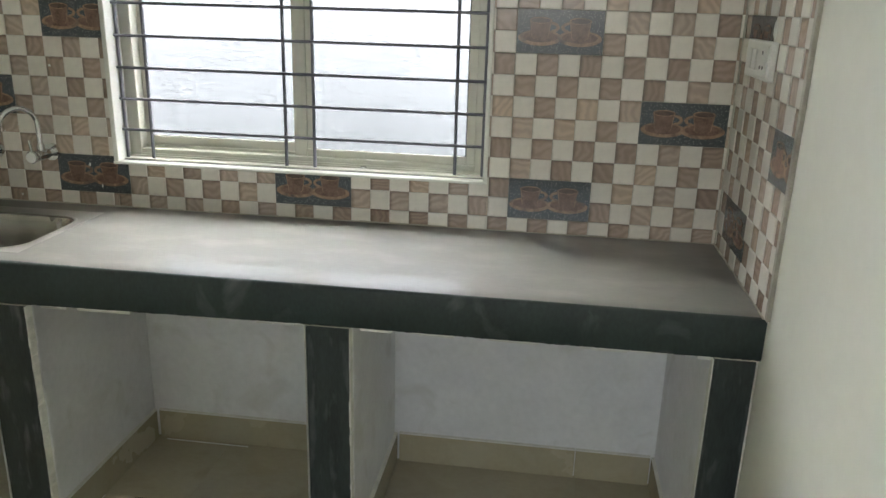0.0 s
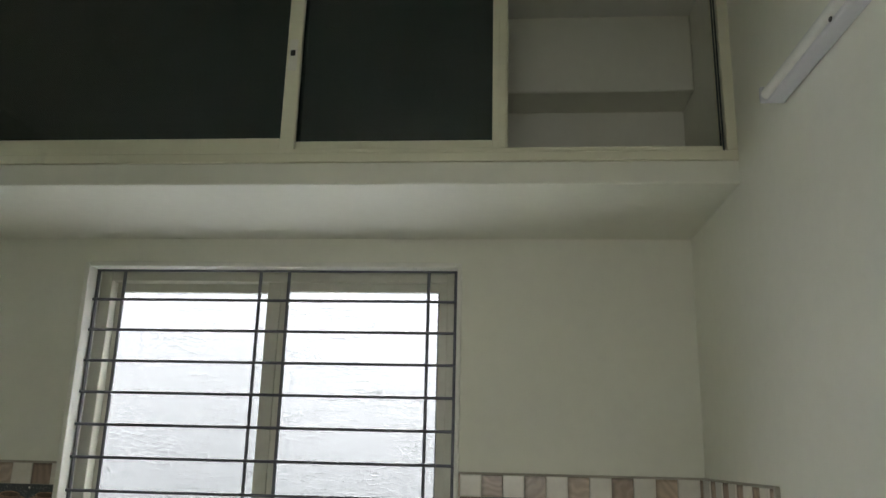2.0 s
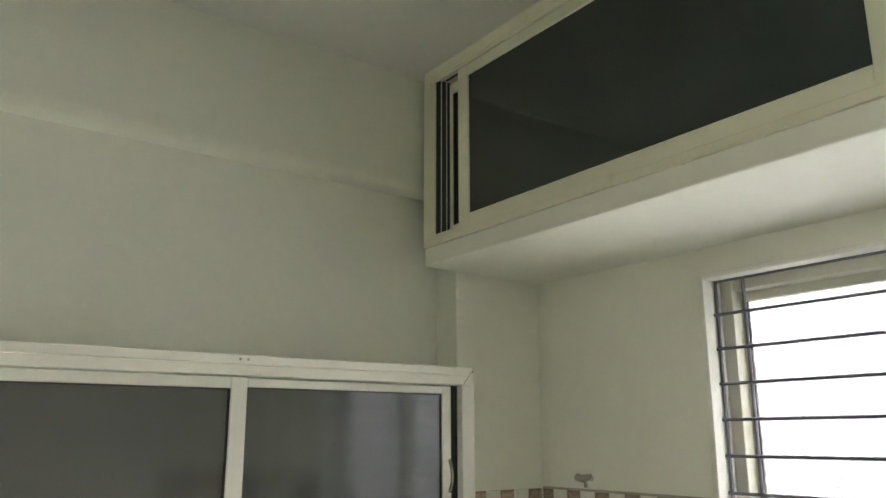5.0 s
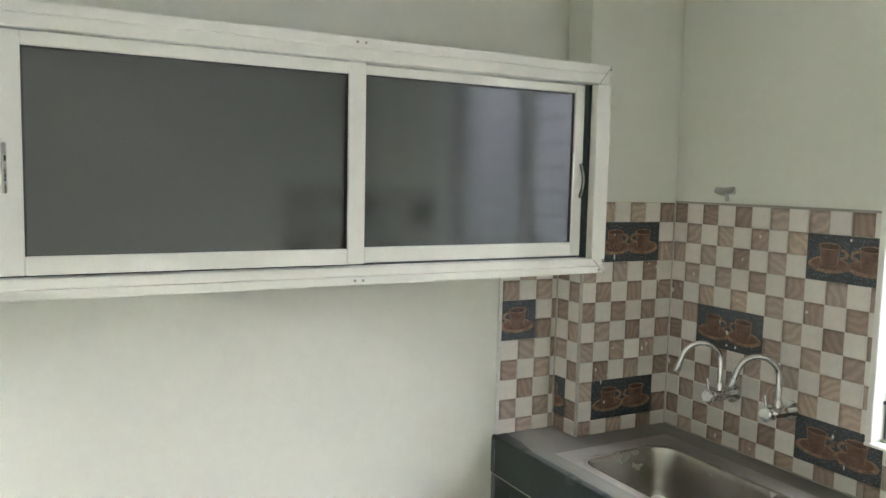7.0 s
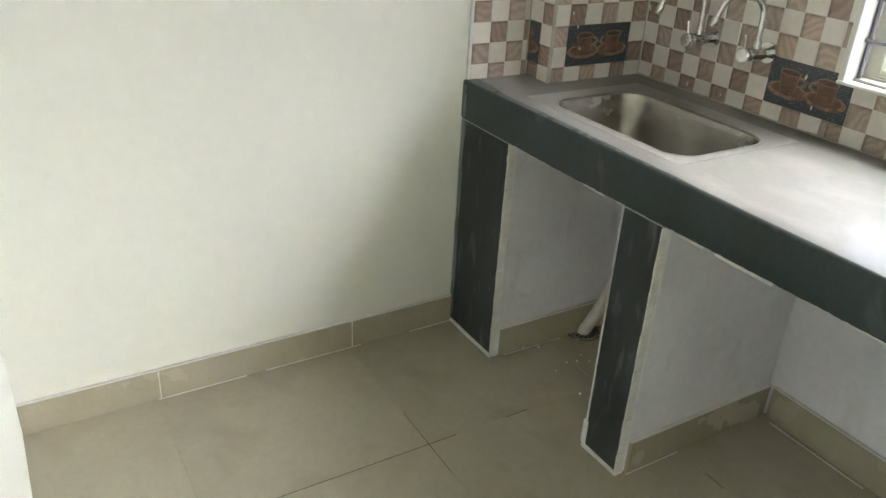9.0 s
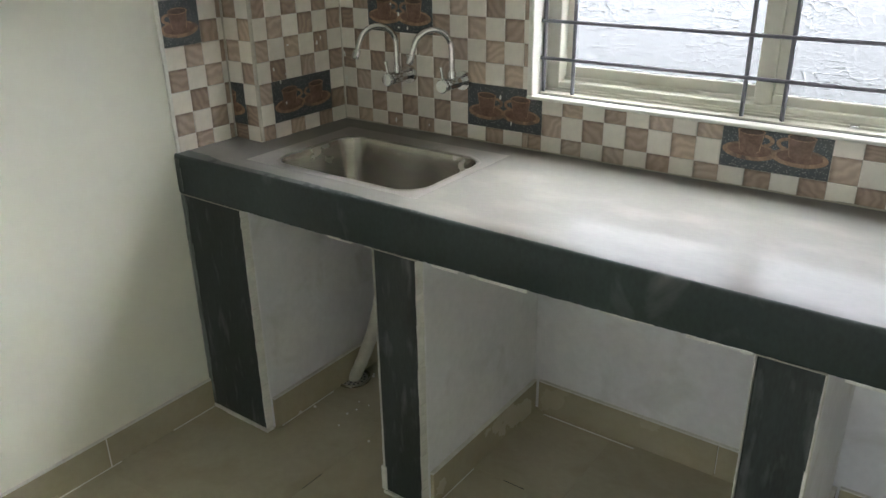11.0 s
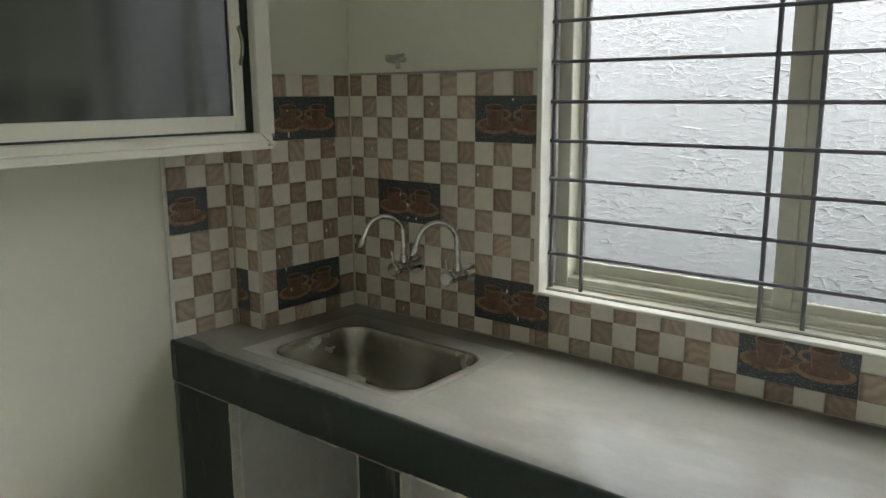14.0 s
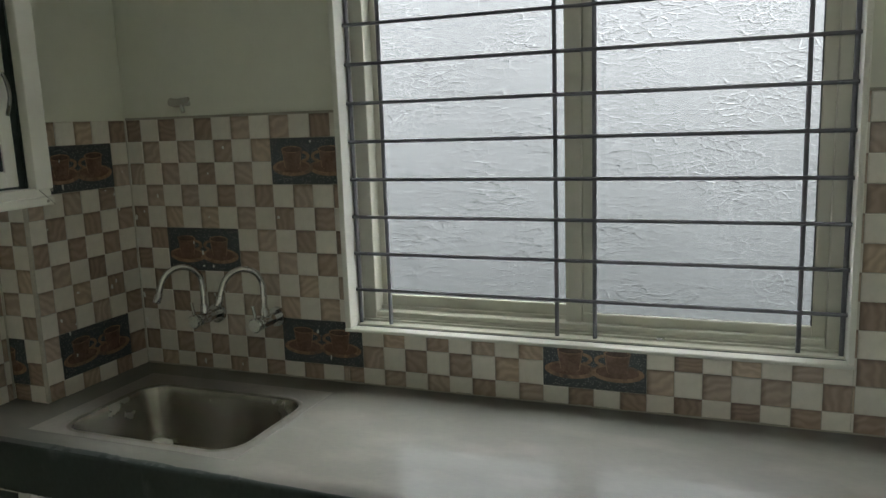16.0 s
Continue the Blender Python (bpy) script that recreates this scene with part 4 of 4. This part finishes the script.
def motif_layers():
    """The printed picture of two cups on saucers, in units of the check, from the lower left corner."""
    out = [("motif_tile", M_MOTIF, 0.0062, [[(0.01, 0.01), (3.99, 0.01), (3.99, 1.99), (0.01, 1.99)]])]
    for cx in (1.08, 2.9):
        up = 0.0001 if cx > 2 else 0.0
        out.append(("saucer", M_SAUCER, 0.0065 + up, [[p[:2] for p in ellipse(cx, 0.72, 1.02, 0.36, 0)]]))
        out.append(("saucer_well", M_CUP, 0.0067 + up, [[p[:2] for p in ellipse(cx, 0.76, 0.82, 0.25, 0)]]))
        body = [(cx - 0.5, 1.5)] + [(cx - 0.5 + 0.11 * k / 6, 1.5 - 0.75 * k / 6) for k in range(1, 7)] + [(cx - 0.3 + 0.6 * k / 6, 0.68 - 0.06 * math.sin(math.pi * k / 6)) for k in range(7)] + [(cx + 0.39 + 0.11 * k / 6, 0.75 + 0.75 * k / 6) for k in range(7)]
        out.append(("cup", M_SAUCER, 0.0069 + up, [body]))
        out.append(("cup_shade", M_CUP, 0.0071 + up, [[(cx + (x - cx) * 0.9, 0.69 + (y - 0.69) * 0.97) for x, y in body]]))
        out.append(("cup_rim", M_SAUCER, 0.0073 + up, [[p[:2] for p in ellipse(cx, 1.5, 0.52, 0.15, 0)]]))
        out.append(("coffee", M_CUP_IN, 0.0075 + up, [[p[:2] for p in ellipse(cx, 1.495, 0.45, 0.11, 0)]]))
        s = -1 if cx > 2 else 1
        hx = cx + s * 0.5
        outer, inner = ellipse(hx, 1.2, 0.38, 0.24, 0, 10, -90, 90), ellipse(hx, 1.2, 0.22, 0.12, 0, 10, -90, 90)
        out.append(("cup_handle", M_SAUCER, 0.0072 + up, [[(hx + s * (p[0] - hx), p[1]) for p in outer] + [(hx + s * (p[0] - hx), p[1]) for p in inner[::-1]]]))
    return out


LAYERS = motif_layers()


def motif(m, u, v, bounds, parent):
    """One printed tile at u, v (its lower left corner) on the panel m, trimmed to the bounds."""
    base = None
    for name, material_, h, polys in LAYERS:
        bm = bmesh.new()
        for poly in polys:
            f = bm.faces.new([bm.verts.new((u + x * C, v + y * C, h)) for x, y in poly])
            if name == "motif_tile":
                r = bmesh.ops.extrude_face_region(bm, geom=[f])
                for w_ in r["geom"]:
                    if isinstance(w_, bmesh.types.BMVert):
                        w_.co.z = 0
        for axis, val, sign in ((0, bounds[0], -1), (0, bounds[1], 1), (1, bounds[2], -1), (1, bounds[3], 1)):
            co, no = [0, 0, 0], [0, 0, 0]
            co[axis], no[axis] = val, sign
            bmesh.ops.bisect_plane(bm, geom=bm.verts[:] + bm.edges[:] + bm.faces[:], plane_co=co, plane_no=no, clear_outer=True)
        if not bm.faces:
            bm.free()
            continue
        # printed layers keep their local plane; the mesh stands in room coordinates
        bmesh.ops.triangulate(bm, faces=bm.faces)
        bm.normal_update()
        bm.transform(m)
        me = bpy.data.meshes.new(name)
        bm.to_mesh(me)
        bm.free()
        me.materials.append(material_)
        o = new(name, me)
        o.parent = base or parent
        if base is None:
            base = tagged(o, "dark speckled tile printed with two brown cups")


def panel(name, label, m, u0, u1, uref, z0, hole=None, least=0.004):
    """A tiled stretch: u along the wall, v up, out of the wall along the panel's z."""
    rects = [(u0, u1, z0, ZT)] if not hole else [(u0, hole[0], z0, ZT), (hole[1], u1, z0, ZT), (hole[0], hole[1], z0, hole[2])]
    bm = bmesh.new()
    for a, b, c, d in rects:
        box(bm, a, b, c, d, -0.003, 0.0042)
    bm.transform(m)
    back = structure(name, bm, M_GROUT, label, "wall tiles")
    i0, i1 = math.floor((u0 - uref) / C), math.ceil((u1 - uref) / C)
    rows = math.ceil((ZT - z0) / C)
    clips = rects
    done = set()
    for i in range(i0, i1):
        for r in range(rows):
            k = i % 12
            start = None
            if r % 8 in (1, 2) and k < 4:
                start = (i - k, r - (r % 8) + 1)
            elif r % 8 in (5, 6) and 6 <= k < 10:
                start = (i - k + 6, r - (r % 8) + 5)
            if start and min(u1, uref + start[0] * C + 4 * C) - max(u0, uref + start[0] * C) < least:
                start = None
            for n, (a, b, c, d) in enumerate(clips):
                if start:
                    if (start, n) in done:
                        continue
                    su, sv = uref + start[0] * C, ZT - (start[1] + 2) * C
                    if min(b, su + 4 * C) - max(a, su) < 0.004 or min(d, sv + 2 * C) - max(c, sv) < 0.004:
                        continue
                    done.add((start, n))
                    motif(m, su, sv, (a, b, c, d), back)
                    continue
                a2, b2 = max(a, uref + i * C), min(b, uref + (i + 1) * C)
                c2, d2 = max(c, ZT - (r + 1) * C), min(d, ZT - r * C)
                if b2 - a2 < 0.004 or d2 - c2 < 0.004:
                    continue
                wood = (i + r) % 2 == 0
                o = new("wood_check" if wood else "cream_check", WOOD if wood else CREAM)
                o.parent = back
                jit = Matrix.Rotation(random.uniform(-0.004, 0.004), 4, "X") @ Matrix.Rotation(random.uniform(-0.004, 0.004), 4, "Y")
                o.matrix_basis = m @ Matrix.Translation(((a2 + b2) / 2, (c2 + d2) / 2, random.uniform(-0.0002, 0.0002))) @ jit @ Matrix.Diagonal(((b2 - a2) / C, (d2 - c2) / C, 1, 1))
    return back


def axes(u, n, origin):
    u, n = Vector(u), Vector(n)
    m = Matrix((u, (0, 0, 1), n)).transposed().to_4x4()
    m.translation = origin
    return m


ZB = TOP - 0.002
back = panel("tile_panel_north", "cream and brown checked wall tiles with printed cup motifs", axes((1, 0, 0), (0, -1, 0), (0, 0.0075, 0)), -0.479, 2.084, 0.0, ZB, (WX0 - 0.005, WX1 + 0.005, WZ0 + 0.001), 0.06)
east = panel("tile_panel_east", "cream and brown checked wall tiles beside the socket", axes((0, -1, 0), (-1, 0, 0), (2.0915, 0, 0)), 0.001, 0.583, 0.061, ZB)
pside = panel("tile_panel_pilaster_side", "cream and brown checked wall tiles on the column", axes((0, 1, 0), (1, 0, 0), (-0.4880, 0, 0)), -0.361, 0.0, -0.305, ZB)
pfront = panel("tile_panel_pilaster_front", "narrow strip of checked wall tiles on the column", axes((1, 0, 0), (0, -1, 0), (0, -0.3540, 0)), -0.598, -0.482, -0.785, ZB)
west = panel("tile_panel_west", "narrow strip of checked wall tiles at the counter end", axes((0, 1, 0), (1, 0, 0), (XL + 0.0005, 0, 0)), -0.563, -0.363, -1.051, ZB)

# grout edges of the tiled stretches
structure("trim", boxes([(-0.479, WX0 - 0.005, 0.001, YB, ZT, ZT + 0.006), (WX1 + 0.005, 2.084, 0.001, YB, ZT, ZT + 0.006)]), M_GROUT, "grey cement edge above the wall tiles", "trim")
structure("trim", boxes([(2.0825, XR, -0.600, -0.5835, TOP, ZT + 0.006), (2.0825, XR, -0.5835, 0.0, ZT, ZT + 0.006)], 0.0015), M_GROUT, "grey cement edge beside the wall tiles", "trim")
structure("trim", boxes([(XL, XL + 0.009, -0.574, -0.5635, TOP, ZT + 0.005), (XL, XL + 0.009, -0.5635, -0.363, ZT, ZT + 0.005)], 0.0015), M_CEMENT, "white cement edge beside the wall tiles", "trim")
# rough cement bead where tiles meet the worktop
rng = random.Random(11)
bm = bmesh.new()
x = -0.478
while x < 2.08:
    w_ = rng.uniform(0.03, 0.09)
    box(bm, x, min(2.083, x + w_), -0.0015 - rng.uniform(0, 0.003), 0.0, TOP - 0.002, TOP + rng.uniform(0.002, 0.005), 0.001)
    x += w_
y = -0.58
while y < 0:
    w_ = rng.uniform(0.03, 0.08)
    box(bm, 2.0815 - rng.uniform(0, 0.003), 2.0835, y, min(-0.001, y + w_), TOP - 0.002, TOP + rng.uniform(0.002, 0.005), 0.001)
    y += w_
structure("trim", bm, M_GROUT, "rough grey cement bead along the worktop", "trim")

for r in ((-0.4820, -0.4775, -0.0035, 0.0005), (-0.4890, -0.4790, -0.3630, -0.3550), (2.0805, 2.0845, -0.0035, 0.0005), (XL + 0.006, XL + 0.0115, -0.3660, -0.3610)):
    structure("trim", boxes([(*r, TOP + 0.002, ZT)], 0.0015), M_CORNER, "pale cement joint in the tile corner", "trim")

# flecks and drips of cement left on the tiles by the sink
rng = random.Random(29)
bm = bmesh.new()


def fleck(at, along, out, w, h):
    """One thin uneven blob of cement; along: the wall's direction, out: its normal."""
    made = bmesh.ops.create_icosphere(bm, subdivisions=1, radius=0.5)["verts"]
    seed = rng.uniform(0, 50)
    for v in made:
        q = v.co * (1 + 0.6 * noise.noise(v.co * 3 + Vector((seed, 0, 0))))
        v.co = at + along * q.x * w + Vector((0, 0, 1)) * q.z * h + out * max(0.0, q.y) * 0.003


for k in range(34):
    fleck(Vector((rng.uniform(-0.46, 0.16), 0.0005, rng.uniform(0.86, 1.55))), Vector((1, 0, 0)), Vector((0, -1, 0)), rng.uniform(0.003, 0.010), rng.uniform(0.004, 0.016))
for k in range(26):
    fleck(Vector((-0.4815, rng.uniform(-0.34, -0.01), rng.uniform(0.86, 1.55))), Vector((0, 1, 0)), Vector((1, 0, 0)), rng.uniform(0.003, 0.009), rng.uniform(0.004, 0.018))
for k in range(12):
    fleck(Vector((-0.482 + rng.uniform(0, 0.012), -0.0005, rng.uniform(0.87, 1.55))), Vector((1, 0, 0)), Vector((0, -1, 0)), rng.uniform(0.006, 0.014), rng.uniform(0.012, 0.04))
tagged(new("cement_flecks", mesh_of("cement_flecks", bm, M_CEMENT, True)), "pale flecks of dried cement on the checked tiles", "cement", kind="stuff")
